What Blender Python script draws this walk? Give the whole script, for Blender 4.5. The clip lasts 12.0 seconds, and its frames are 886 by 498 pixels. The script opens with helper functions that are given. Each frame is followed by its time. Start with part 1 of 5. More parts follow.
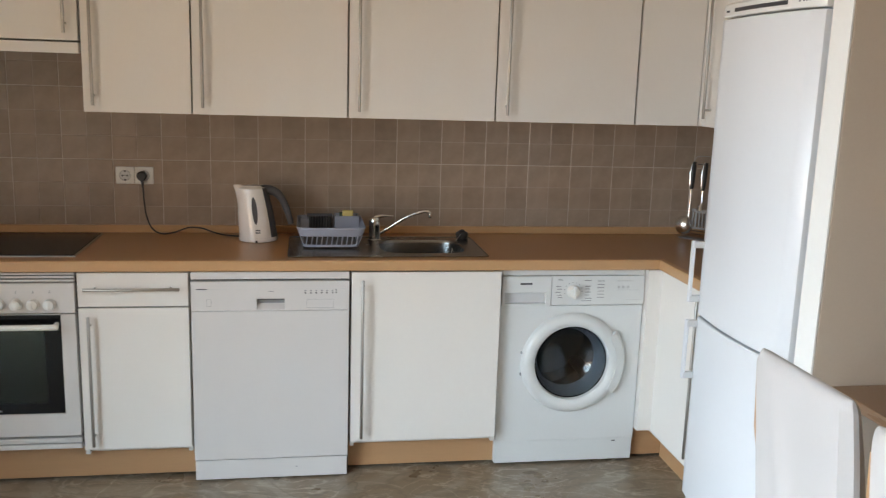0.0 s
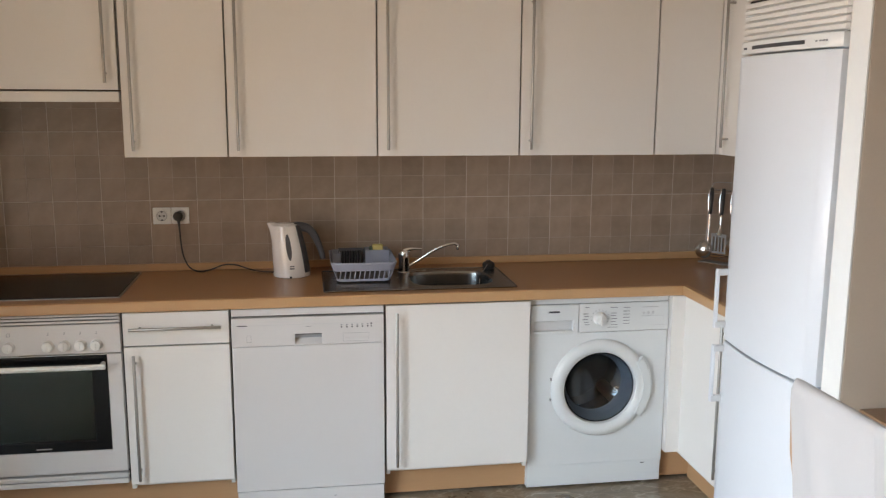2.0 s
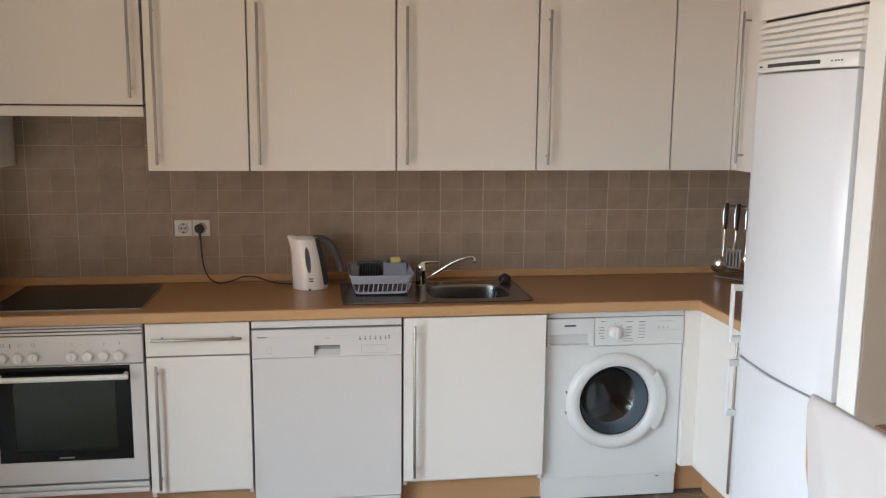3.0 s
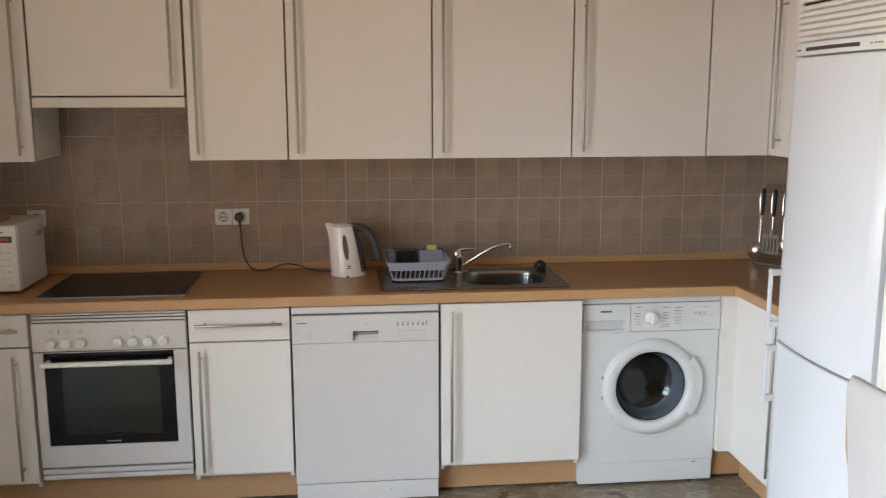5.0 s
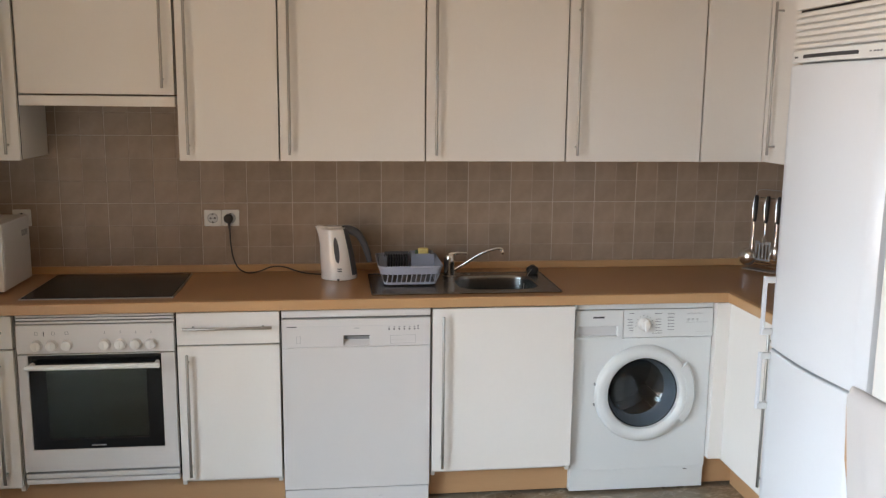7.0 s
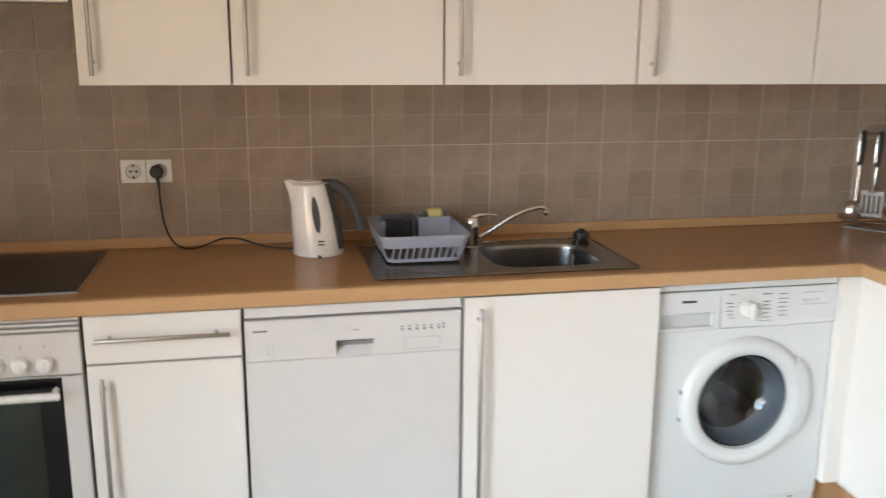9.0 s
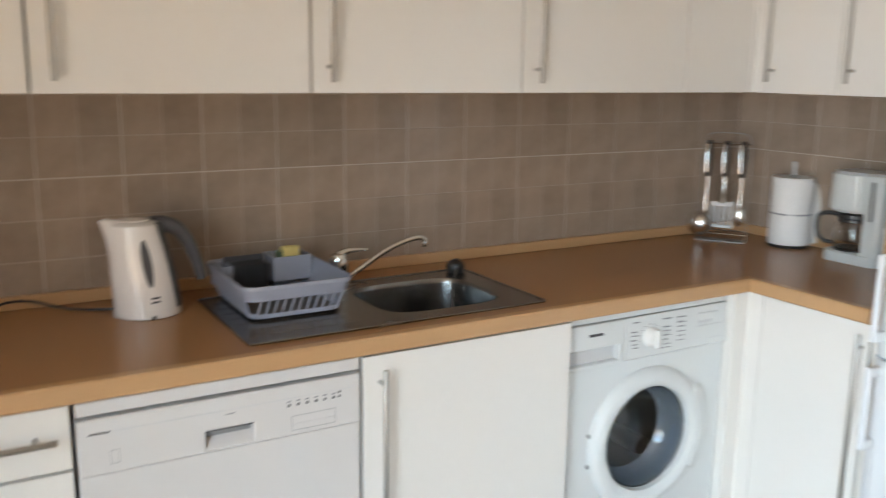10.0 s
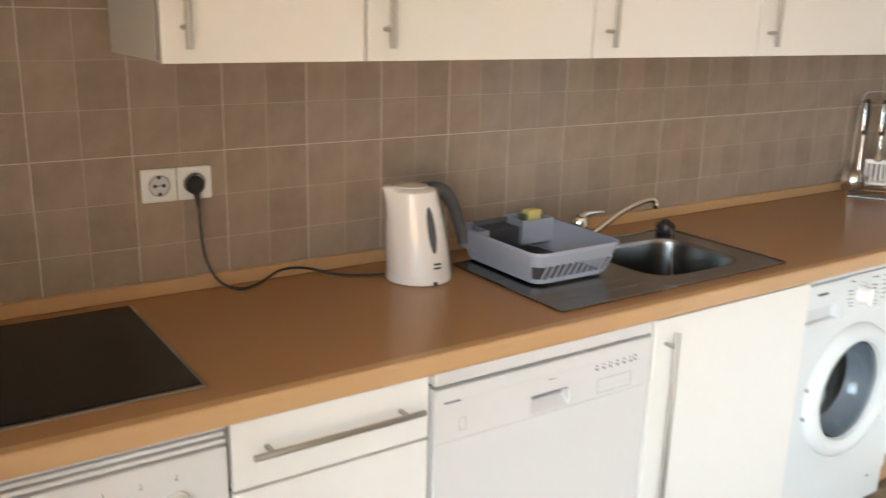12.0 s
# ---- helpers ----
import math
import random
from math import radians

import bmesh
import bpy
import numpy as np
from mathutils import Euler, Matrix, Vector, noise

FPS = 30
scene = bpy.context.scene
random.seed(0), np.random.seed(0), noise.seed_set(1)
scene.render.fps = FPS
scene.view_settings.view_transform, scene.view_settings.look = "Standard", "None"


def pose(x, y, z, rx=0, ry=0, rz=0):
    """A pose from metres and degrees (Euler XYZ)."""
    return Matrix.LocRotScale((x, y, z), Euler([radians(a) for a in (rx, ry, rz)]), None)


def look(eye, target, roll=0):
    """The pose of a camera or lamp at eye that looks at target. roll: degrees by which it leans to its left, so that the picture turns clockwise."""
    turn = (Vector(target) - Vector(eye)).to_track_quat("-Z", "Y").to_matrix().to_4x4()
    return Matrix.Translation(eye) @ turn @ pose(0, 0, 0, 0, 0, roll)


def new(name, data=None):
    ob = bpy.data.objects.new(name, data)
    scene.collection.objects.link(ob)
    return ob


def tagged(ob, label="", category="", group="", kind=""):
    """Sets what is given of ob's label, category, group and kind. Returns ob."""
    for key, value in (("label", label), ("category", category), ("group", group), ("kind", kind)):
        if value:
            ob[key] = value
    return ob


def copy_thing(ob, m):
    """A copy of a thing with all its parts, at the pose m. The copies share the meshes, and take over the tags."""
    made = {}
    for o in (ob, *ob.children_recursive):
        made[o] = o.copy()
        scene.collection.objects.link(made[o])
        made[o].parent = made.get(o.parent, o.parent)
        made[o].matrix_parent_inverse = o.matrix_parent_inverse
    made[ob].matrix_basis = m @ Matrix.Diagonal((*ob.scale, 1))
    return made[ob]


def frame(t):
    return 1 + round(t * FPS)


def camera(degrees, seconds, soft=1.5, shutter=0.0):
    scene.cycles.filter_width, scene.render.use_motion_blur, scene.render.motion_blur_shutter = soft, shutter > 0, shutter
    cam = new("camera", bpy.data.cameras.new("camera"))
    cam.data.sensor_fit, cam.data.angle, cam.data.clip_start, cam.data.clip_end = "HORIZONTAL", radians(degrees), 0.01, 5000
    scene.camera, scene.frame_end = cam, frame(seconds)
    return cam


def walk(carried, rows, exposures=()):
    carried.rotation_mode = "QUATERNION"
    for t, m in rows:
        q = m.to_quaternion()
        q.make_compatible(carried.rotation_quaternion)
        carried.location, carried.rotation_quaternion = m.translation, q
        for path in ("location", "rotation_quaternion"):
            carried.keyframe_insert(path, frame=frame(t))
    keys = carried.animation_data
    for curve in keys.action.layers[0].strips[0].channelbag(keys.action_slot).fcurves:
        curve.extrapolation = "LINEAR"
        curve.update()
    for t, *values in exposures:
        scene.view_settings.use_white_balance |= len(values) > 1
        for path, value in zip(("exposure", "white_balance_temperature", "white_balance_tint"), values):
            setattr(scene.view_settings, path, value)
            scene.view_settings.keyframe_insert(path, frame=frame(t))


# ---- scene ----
cam = camera(53.8, 12.0, soft=1.25, shutter=0.5)
PATH = [
    (0, (1.416, -3.885, 1.575), (1.736, -1.948, 1.193), 1.8),
    (0.5, (1.376, -3.928, 1.65), (1.663, -1.992, 1.239), 0.7),
    (1, (1.291, -3.955, 1.655), (1.604, -2.016, 1.282), 1.7),
    (1.5, (1.301, -3.964, 1.661), (1.619, -2.019, 1.324), 1.5),
    (2, (1.304, -3.968, 1.655), (1.611, -2.022, 1.311), 0.3),
    (2.5, (1.28, -3.988, 1.68), (1.57, -2.039, 1.339), 0.3),
    (3, (1.274, -4.006, 1.674), (1.555, -2.052, 1.354), 0.5),
    (4.8, (1.257, -4.04, 1.663), (1.454, -2.08, 1.314), -0.5),
    (5, (1.248, -4.04, 1.661), (1.458, -2.08, 1.321), -0.1),
    (5.5, (1.251, -4.037, 1.67), (1.463, -2.076, 1.34), 0.5),
    (6, (1.244, -4.039, 1.679), (1.462, -2.077, 1.356), 0.6),
    (6.5, (1.241, -4.034, 1.672), (1.474, -2.074, 1.352), 0.7),
    (7, (1.224, -4.001, 1.666), (1.467, -2.044, 1.329), 0.6),
    (7.2, (1.195, -3.961, 1.648), (1.451, -2.008, 1.297), 0.8),
    (8.8, (1.128, -3.027, 1.502), (1.513, -1.114, 1.065), 1.9),
    (9, (1.063, -2.881, 1.516), (1.467, -0.974, 1.067), 0.4),
    (9.5, (0.951, -2.598, 1.489), (1.353, -0.689, 1.047), -0.8),
    (9.8, (0.88, -2.399, 1.452), (1.632, -0.592, 1.045), 0.5),
    (10, (0.815, -2.297, 1.471), (1.809, -0.609, 1.067), 0.8),
    (10.5, (0.573, -2.106, 1.488), (1.885, -0.654, 1.075), -2.9),
    (10.7, (0.517, -2.12, 1.497), (1.887, -0.726, 1.078), -1.3),
    (11, (0.418, -2.174, 1.473), (1.831, -0.834, 1.018), -0.7),
    (11.2, (0.332, -2.173, 1.501), (1.692, -0.8, 0.985), -1.7),
    (11.5, (0.228, -2.117, 1.527), (1.406, -0.597, 0.976), -1.1),
    (11.7, (0.185, -2.043, 1.521), (1.298, -0.467, 0.991), 0.1),
    (12, (0.148, -1.892, 1.512), (1.229, -0.294, 0.984), 1.4),
]
EXPOSURES = [(0, -0.44, 7100, 18), (2, -0.45, 7200, 21), (6.5, -0.48, 7200, 21), (7.2, -0.43, 7200, 21), (9, -0.03, 7350, 20), (9.5, 0.02, 7100, 19), (10, -0.19, 7050, 17), (10.5, -0.42, 7400, 20), (11, -0.38, 7650, 20), (11.5, -0.34, 7600, 19), (12, 0.24, 7450, 18)]
walk(cam, [(t, look(eye, target, roll)) for t, eye, target, roll in PATH], EXPOSURES)

# ---- light ----
world = bpy.data.worlds.new("world")
scene.world = world
world.use_nodes = True
wn = world.node_tree.nodes
sky = wn.new("ShaderNodeTexSky")
sky.sky_type, sky.sun_disc = "NISHITA", False
sky.sun_elevation, sky.sun_rotation = radians(48), radians(120)
wn["Background"].inputs["Strength"].default_value = 0.12
world.node_tree.links.new(sky.outputs["Color"], wn["Background"].inputs["Color"])
sun_data = bpy.data.lights.new("sun", "SUN")
sun_data.energy, sun_data.angle, sun_data.color = 3.0, radians(0.5), (1.0, 0.95, 0.88)
new("sun", sun_data).matrix_world = look((4, 6, 9), (0, 0, 0))


def window_light(name, where, aim, wide, high, watts, colour, spread):
    lamp = bpy.data.lights.new(name, "AREA")
    lamp.shape, lamp.size, lamp.size_y = "RECTANGLE", wide, high
    lamp.energy, lamp.color, lamp.spread = watts, colour, radians(spread)
    new(name, lamp).matrix_world = look(where, aim)


window_light("window_daylight", (-0.72, -3.45, 1.35), (1.3, -3.10, -0.20), 2.5, 1.8, 147, (0.49, 0.775, 1.0), 110)
# added warm lamp aimed up, in place of light bounced onto the upper cabinets
window_light("warm_bounce_fill", (-0.73, -3.45, 0.75), (1.3, -3.25, 2.05), 2.5, 1.1, 49, (1.0, 0.755, 0.50), 140)


# ---- materials ----
def mat(name, col, rough=0.5, metal=0.0, var=0.05, scale=5.0, fine=60.0, bump=0.02, bscale=160.0, stretch=(1, 1, 1),
        coat=0.0, spec=0.5, rvar=0.18, glow=None, island=0.0, random_object=0.0, sheen=0.0, dirt=0.0):
    m = bpy.data.materials.new(name)
    m.use_nodes = True
    nt = m.node_tree
    n, link = nt.nodes, nt.links.new
    bsdf = n["Principled BSDF"]
    tc, mp = n.new("ShaderNodeTexCoord"), n.new("ShaderNodeMapping")
    mp.inputs["Scale"].default_value = stretch
    link(tc.outputs["Object"], mp.inputs["Vector"])

    def nz(s, detail=3.0):
        t = n.new("ShaderNodeTexNoise")
        t.inputs["Scale"].default_value, t.inputs["Detail"].default_value = s, detail
        link(mp.outputs["Vector"], t.inputs["Vector"])
        return t.outputs["Fac"]

    def calc(op, a, b):
        c = n.new("ShaderNodeMath")
        c.operation = op
        for i, v in enumerate((a, b)):
            if isinstance(v, (int, float)):
                c.inputs[i].default_value = v
            else:
                link(v, c.inputs[i])
        return c.outputs[0]

    big, small = nz(scale, 4.0), nz(fine, 2.0)
    fac = calc("ADD", calc("MULTIPLY", big, 0.6), calc("MULTIPLY", small, 0.4))
    fac = calc("MULTIPLY", calc("SUBTRACT", fac, 0.5), 2.2)
    if island:
        g = n.new("ShaderNodeNewGeometry")
        fac = calc("ADD", fac, calc("MULTIPLY", calc("SUBTRACT", g.outputs["Random Per Island"], 0.5), island))
    if random_object:
        o = n.new("ShaderNodeObjectInfo")
        fac = calc("ADD", fac, calc("MULTIPLY", calc("SUBTRACT", o.outputs["Random"], 0.5), random_object))
    value = calc("ADD", calc("MULTIPLY", fac, var * 2), 1.0)
    if dirt:
        value = calc("SUBTRACT", value, calc("MULTIPLY", calc("GREATER_THAN", nz(scale * 2.3, 6.0), 0.62), dirt))
    hsv = n.new("ShaderNodeHueSaturation")
    hsv.inputs["Color"].default_value = (*col, 1)
    link(value, hsv.inputs["Value"])
    link(hsv.outputs["Color"], bsdf.inputs["Base Color"])
    link(calc("ADD", calc("MULTIPLY", calc("SUBTRACT", big, 0.5), rvar), rough), bsdf.inputs["Roughness"])
    bsdf.inputs["Metallic"].default_value = metal
    bsdf.inputs["Coat Weight"].default_value = coat
    bsdf.inputs["Specular IOR Level"].default_value = spec
    bsdf.inputs["Coat Roughness"].default_value = 0.06
    bsdf.inputs["Sheen Weight"].default_value = sheen
    if bump:
        b = n.new("ShaderNodeBump")
        b.inputs["Strength"].default_value, b.inputs["Distance"].default_value = bump * 5, 0.001
        link(nz(bscale, 2.0), b.inputs["Height"])
        link(b.outputs["Normal"], bsdf.inputs["Normal"])
    if glow:
        bsdf.inputs["Emission Color"].default_value = (*col, 1)
        bsdf.inputs["Emission Strength"].default_value = glow
    return m


def glass_mat(name, col, rough=0.02, ior=1.45):
    m = bpy.data.materials.new(name)
    m.use_nodes = True
    b = m.node_tree.nodes["Principled BSDF"]
    b.inputs["Base Color"].default_value = (*col, 1)
    b.inputs["Roughness"].default_value, b.inputs["IOR"].default_value = rough, ior
    b.inputs["Transmission Weight"].default_value = 1.0
    return m


def floor_mat():
    m = mat("marbled_vinyl", (0.215, 0.158, 0.106), 0.30, var=0.16, scale=4.5, fine=26, bump=0.01, coat=0.12)
    nt = m.node_tree
    n, link = nt.nodes, nt.links.new
    tc = n.new("ShaderNodeTexCoord")
    bsdf = n["Principled BSDF"]
    last = bsdf.inputs["Base Color"].links[0].from_socket
    for size, bend, width, colour, much in ((1.3, 2.6, 0.020, (0.48, 0.40, 0.305, 1), 0.75), (3.1, 3.4, 0.030, (0.38, 0.32, 0.25, 1), 0.6), (0.8, 1.8, 0.075, (0.33, 0.285, 0.225, 1), 0.6), (1.9, 2.2, 0.05, (0.11, 0.08, 0.055, 1), 0.45)):
        t = n.new("ShaderNodeTexNoise")
        t.inputs["Scale"].default_value, t.inputs["Detail"].default_value, t.inputs["Distortion"].default_value = size, 6.0, bend
        shift = n.new("ShaderNodeMapping")
        shift.inputs["Location"].default_value, shift.inputs["Rotation"].default_value = (size * 7, size * 3, 0), (0, 0, size)
        shift.inputs["Scale"].default_value = (1.0, 1.7, 1.0)
        link(tc.outputs["Object"], shift.inputs["Vector"])
        link(shift.outputs["Vector"], t.inputs["Vector"])
        off, away, ramp = n.new("ShaderNodeMath"), n.new("ShaderNodeMath"), n.new("ShaderNodeMapRange")
        off.operation, off.inputs[1].default_value = "SUBTRACT", 0.5
        away.operation = "ABSOLUTE"
        link(t.outputs["Fac"], off.inputs[0])
        link(off.outputs[0], away.inputs[0])
        link(away.outputs[0], ramp.inputs["Value"])
        for key, v in (("From Min", 0.0), ("From Max", width), ("To Min", much), ("To Max", 0.0)):
            ramp.inputs[key].default_value = v
        mix = n.new("ShaderNodeMixRGB")
        mix.inputs[2].default_value = colour
        link(ramp.outputs[0], mix.inputs[0])
        link(last, mix.inputs[1])
        last = mix.outputs[0]
    link(last, bsdf.inputs["Base Color"])
    return m


FRONT = mat("white_laminate", (0.81, 0.77, 0.72), 0.42, var=0.015, scale=2.5, bump=0.012, bscale=260)
CARCASE = mat("white_chipboard", (0.72, 0.69, 0.64), 0.5, var=0.02)
ENAMEL = mat("white_enamel", (0.68, 0.65, 0.63), 0.36, var=0.012, scale=3, bump=0.008, bscale=300)
WASHWHITE = mat("cool_white_enamel", (0.70, 0.715, 0.705), 0.33, var=0.012, scale=3, bump=0.008, bscale=300)
TANWALL = mat("tan_plaster", (0.52, 0.425, 0.335), 0.9, var=0.03, scale=3, fine=120, bump=0.06, bscale=220)
# grey of hinge and oven plate; also paints shade in grip and socket recesses
RECESS = mat("shaded_grey_plastic", (0.30, 0.30, 0.30), 0.5, var=0.05, bump=0.0)
FRIDGE = mat("fridge_white", (0.74, 0.75, 0.77), 0.33, var=0.012, scale=2, bump=0.01, bscale=400)
PLASTIC = mat("white_plastic", (0.80, 0.79, 0.76), 0.3, var=0.02, bump=0.0, coat=0.2)
CREAM = mat("cream_plastic", (0.84, 0.78, 0.73), 0.14, var=0.015, bump=0.0, coat=0.8)
PALE = mat("pale_grey_plastic", (0.60, 0.60, 0.60), 0.35, var=0.03, bump=0.0)
PRINT = mat("grey_print", (0.22, 0.22, 0.23), 0.5, var=0.05, bump=0.0)
PALEPRINT = mat("pale_print", (0.36, 0.35, 0.35), 0.5, var=0.05, bump=0.0)
DARKPRINT = mat("dark_print", (0.05, 0.05, 0.055), 0.5, var=0.05, bump=0.0)
# near-black colour that paints the shade in gaps between fronts
GAP = mat("painted_gap_shade", (0.025, 0.02, 0.018), 0.8, var=0.1, bump=0.0)
BEECH = mat("beech_laminate", (0.37, 0.178, 0.070), 0.28, var=0.02, scale=2, fine=140, bump=0.0, stretch=(1, 2, 2), rvar=0.02)
BEECHEDGE = mat("beech_edge", (0.54, 0.31, 0.15), 0.36, var=0.04, scale=2.5, fine=30, bump=0.01, stretch=(1, 12, 12))
PLINTH = mat("beech_plinth", (0.50, 0.28, 0.14), 0.42, var=0.05, scale=2.5, fine=30, bump=0.01, stretch=(1, 12, 12))
TILE = mat("taupe_tile", (0.335, 0.248, 0.186), 0.34, var=0.17, scale=11, fine=28, bump=0.02, bscale=45, island=0.45, random_object=0.35, coat=0.2)
TILEJOINT = mat("tile_groove", (0.43, 0.345, 0.275), 0.6, var=0.06, scale=20)
GROUT = mat("grey_grout", (0.58, 0.50, 0.42), 0.85, var=0.08, scale=20, bump=0.05)
STEEL = mat("brushed_steel", (0.44, 0.42, 0.39), 0.36, metal=1.0, var=0.05, scale=6, fine=90, bump=0.02, stretch=(1, 30, 30))
SINKSTEEL = mat("sink_steel", (0.26, 0.25, 0.24), 0.24, metal=1.0, var=0.05, scale=5, fine=60, bump=0.004)
DULLSTEEL = mat("dull_steel", (0.30, 0.29, 0.28), 0.42, metal=0.6, var=0.1, scale=14)
UTENSIL = mat("polished_steel", (0.82, 0.80, 0.77), 0.20, metal=1.0, var=0.02, bump=0.0)
CHROME = mat("chrome", (0.72, 0.71, 0.69), 0.10, metal=1.0, var=0.02, bump=0.0)
HOBGLASS = mat("black_ceramic_glass", (0.012, 0.010, 0.009), 0.26, var=0.2, scale=5, bump=0.0, spec=0.22, rvar=0.02)
OVENBLACK = mat("oven_black_glass", (0.006, 0.006, 0.007), 0.10, var=0.1, bump=0.0, spec=0.28)
OVENDARK = mat("oven_cavity_enamel", (0.030, 0.036, 0.030), 0.45, var=0.25, scale=9, bump=0.0)
OVENPANE = glass_mat("oven_window_glass", (0.40, 0.52, 0.44))
CLEAR = glass_mat("clear_glass", (0.95, 0.97, 0.97))
ROUNDGLASS = glass_mat("tinted_door_glass", (0.68, 0.73, 0.77))
DARKPLASTIC = mat("black_plastic", (0.022, 0.021, 0.021), 0.35, var=0.1, bump=0.0)
GREYPLASTIC = mat("slate_grey_plastic", (0.083, 0.081, 0.086), 0.42, var=0.06, bump=0.01)
RACKBLUE = mat("grey_blue_plastic", (0.34, 0.36, 0.43), 0.36, var=0.04, bump=0.0, coat=0.15)
GASKET = mat("grey_rubber", (0.35, 0.38, 0.42), 0.3, var=0.08, scale=9, coat=0.3)
DRUM = mat("drum_steel", (0.05, 0.05, 0.052), 0.4, metal=0.8, var=0.2, scale=12)
SPONGE = mat("yellow_sponge", (0.72, 0.58, 0.22), 0.95, var=0.12, scale=40, bump=0.2, bscale=300)
SCOUR = mat("green_scourer", (0.10, 0.14, 0.08), 0.95, var=0.2, scale=60, bump=0.2, bscale=300)
PAPER = mat("paper_towel", (0.82, 0.80, 0.77), 0.9, var=0.02, scale=20, bump=0.08, bscale=120)
COFFEE = mat("pale_mint_plastic", (0.66, 0.68, 0.66), 0.30, var=0.02, bump=0.0, coat=0.2)
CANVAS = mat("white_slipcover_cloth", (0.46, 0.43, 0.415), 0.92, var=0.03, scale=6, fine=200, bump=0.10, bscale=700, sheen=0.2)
WOOD = mat("oak_frame", (0.42, 0.23, 0.11), 0.45, var=0.10, scale=3, fine=30, stretch=(8, 8, 1), bump=0.02)
TABLEWOOD = mat("brown_table_wood", (0.24, 0.135, 0.075), 0.30, var=0.12, scale=3, fine=30, stretch=(12, 1, 12), bump=0.02, coat=0.2)
BOARD = mat("beech_board", (0.40, 0.20, 0.09), 0.5, var=0.12, scale=4, fine=40, stretch=(1, 10, 10), bump=0.02)
WALL = mat("cream_plaster", (0.70, 0.60, 0.47), 0.9, var=0.02, scale=3, fine=120, bump=0.06, bscale=220)
CEILING = mat("white_plaster", (0.80, 0.78, 0.74), 0.92, var=0.02, scale=3, bump=0.06, bscale=200)
FLOOR = floor_mat()
REDLED = mat("red_digits", (0.8, 0.05, 0.03), 0.4, var=0.0, bump=0.0, glow=0.12)
WINDOWWHITE = mat("window_frame_white", (0.8, 0.8, 0.79), 0.4, var=0.02)


# ---- shaping helpers ----
def box(x0, x1, y0, y1, z0, z1, bevel=0.002, seg=2, bm=None):
    own = bmesh.new()
    bmesh.ops.create_cube(own, size=1.0)
    bmesh.ops.scale(own, vec=(abs(x1 - x0), abs(y1 - y0), abs(z1 - z0)), verts=own.verts)
    bmesh.ops.translate(own, vec=((x0 + x1) / 2, (y0 + y1) / 2, (z0 + z1) / 2), verts=own.verts)
    if bevel:
        bmesh.ops.bevel(own, geom=list(own.edges), offset=bevel, segments=seg, profile=0.6, affect="EDGES", clamp_overlap=True)
    return own if bm is None else merge(bm, own)


def merge(bm, other):
    me = bpy.data.meshes.new("scratch")
    other.to_mesh(me)
    other.free()
    bm.from_mesh(me)
    bpy.data.meshes.remove(me)
    return bm


def loft(rings, close=True, cap=(True, True)):
    bm = bmesh.new()
    rows = [[bm.verts.new(p) for p in ring] for ring in rings]
    k = len(rows[0])
    for a, b in zip(rows, rows[1:]):
        for i in range(k if close else k - 1):
            j = (i + 1) % k
            bm.faces.new((a[i], a[j], b[j], b[i]))
    if cap[0]:
        bm.faces.new(list(reversed(rows[0])))
    if cap[1]:
        bm.faces.new(rows[-1])
    bmesh.ops.recalc_face_normals(bm, faces=bm.faces)
    return bm


def circle(cx, cy, cz, r, seg=24, axis="z", ry=None):
    ry = r if ry is None else ry
    out = []
    for i in range(seg):
        a = 2 * math.pi * i / seg
        u, v = r * math.cos(a), ry * math.sin(a)
        out.append({"z": (cx + u, cy + v, cz), "y": (cx + u, cy, cz + v), "x": (cx, cy + u, cz + v)}[axis])
    return out


def turned(c, profile, seg=28, axis="z", cap=(True, True)):
    """A solid of revolution: profile of (radius, distance along the axis)."""
    rings = []
    for r, d in profile:
        p = [c[0], c[1], c[2]]
        p["xyz".index(axis)] += d
        rings.append(circle(*p, max(r, 0.0004), seg, axis))
    return loft(rings, True, cap)


def tube(points, r, seg=10, radii=None):
    pts = [Vector(p) for p in points]
    rings, side = [], None
    for i, p in enumerate(pts):
        d = (pts[min(i + 1, len(pts) - 1)] - pts[max(i - 1, 0)]).normalized()
        if side is None:
            side = d.orthogonal().normalized()
        side = (side - d * side.dot(d)).normalized()
        up = d.cross(side)
        q = radii[i] if radii else r
        rings.append([p + q * (math.cos(2 * math.pi * k / seg) * side + math.sin(2 * math.pi * k / seg) * up) for k in range(seg)])
    return loft(rings)


def smooth_path(points, steps=8):
    pts = [Vector(p) for p in points]
    pts = [pts[0] * 2 - pts[1]] + pts + [pts[-1] * 2 - pts[-2]]
    out = []
    for a, b, c, d in zip(pts, pts[1:], pts[2:], pts[3:]):
        for k in range(steps):
            t = k / steps
            out.append(0.5 * (2 * b + (c - a) * t + (2 * a - 5 * b + 4 * c - d) * t * t + (3 * b - a - 3 * c + d) * t ** 3))
    return out + [pts[-2]]


def rounded(x0, x1, y0, y1, z, r, n=5):
    out = []
    for cx, cy, a0 in ((x1 - r, y1 - r, 0), (x0 + r, y1 - r, 90), (x0 + r, y0 + r, 180), (x1 - r, y0 + r, 270)):
        for k in range(n + 1):
            a = radians(a0 + 90 * k / n)
            out.append((cx + r * math.cos(a), cy + r * math.sin(a), z))
    return out


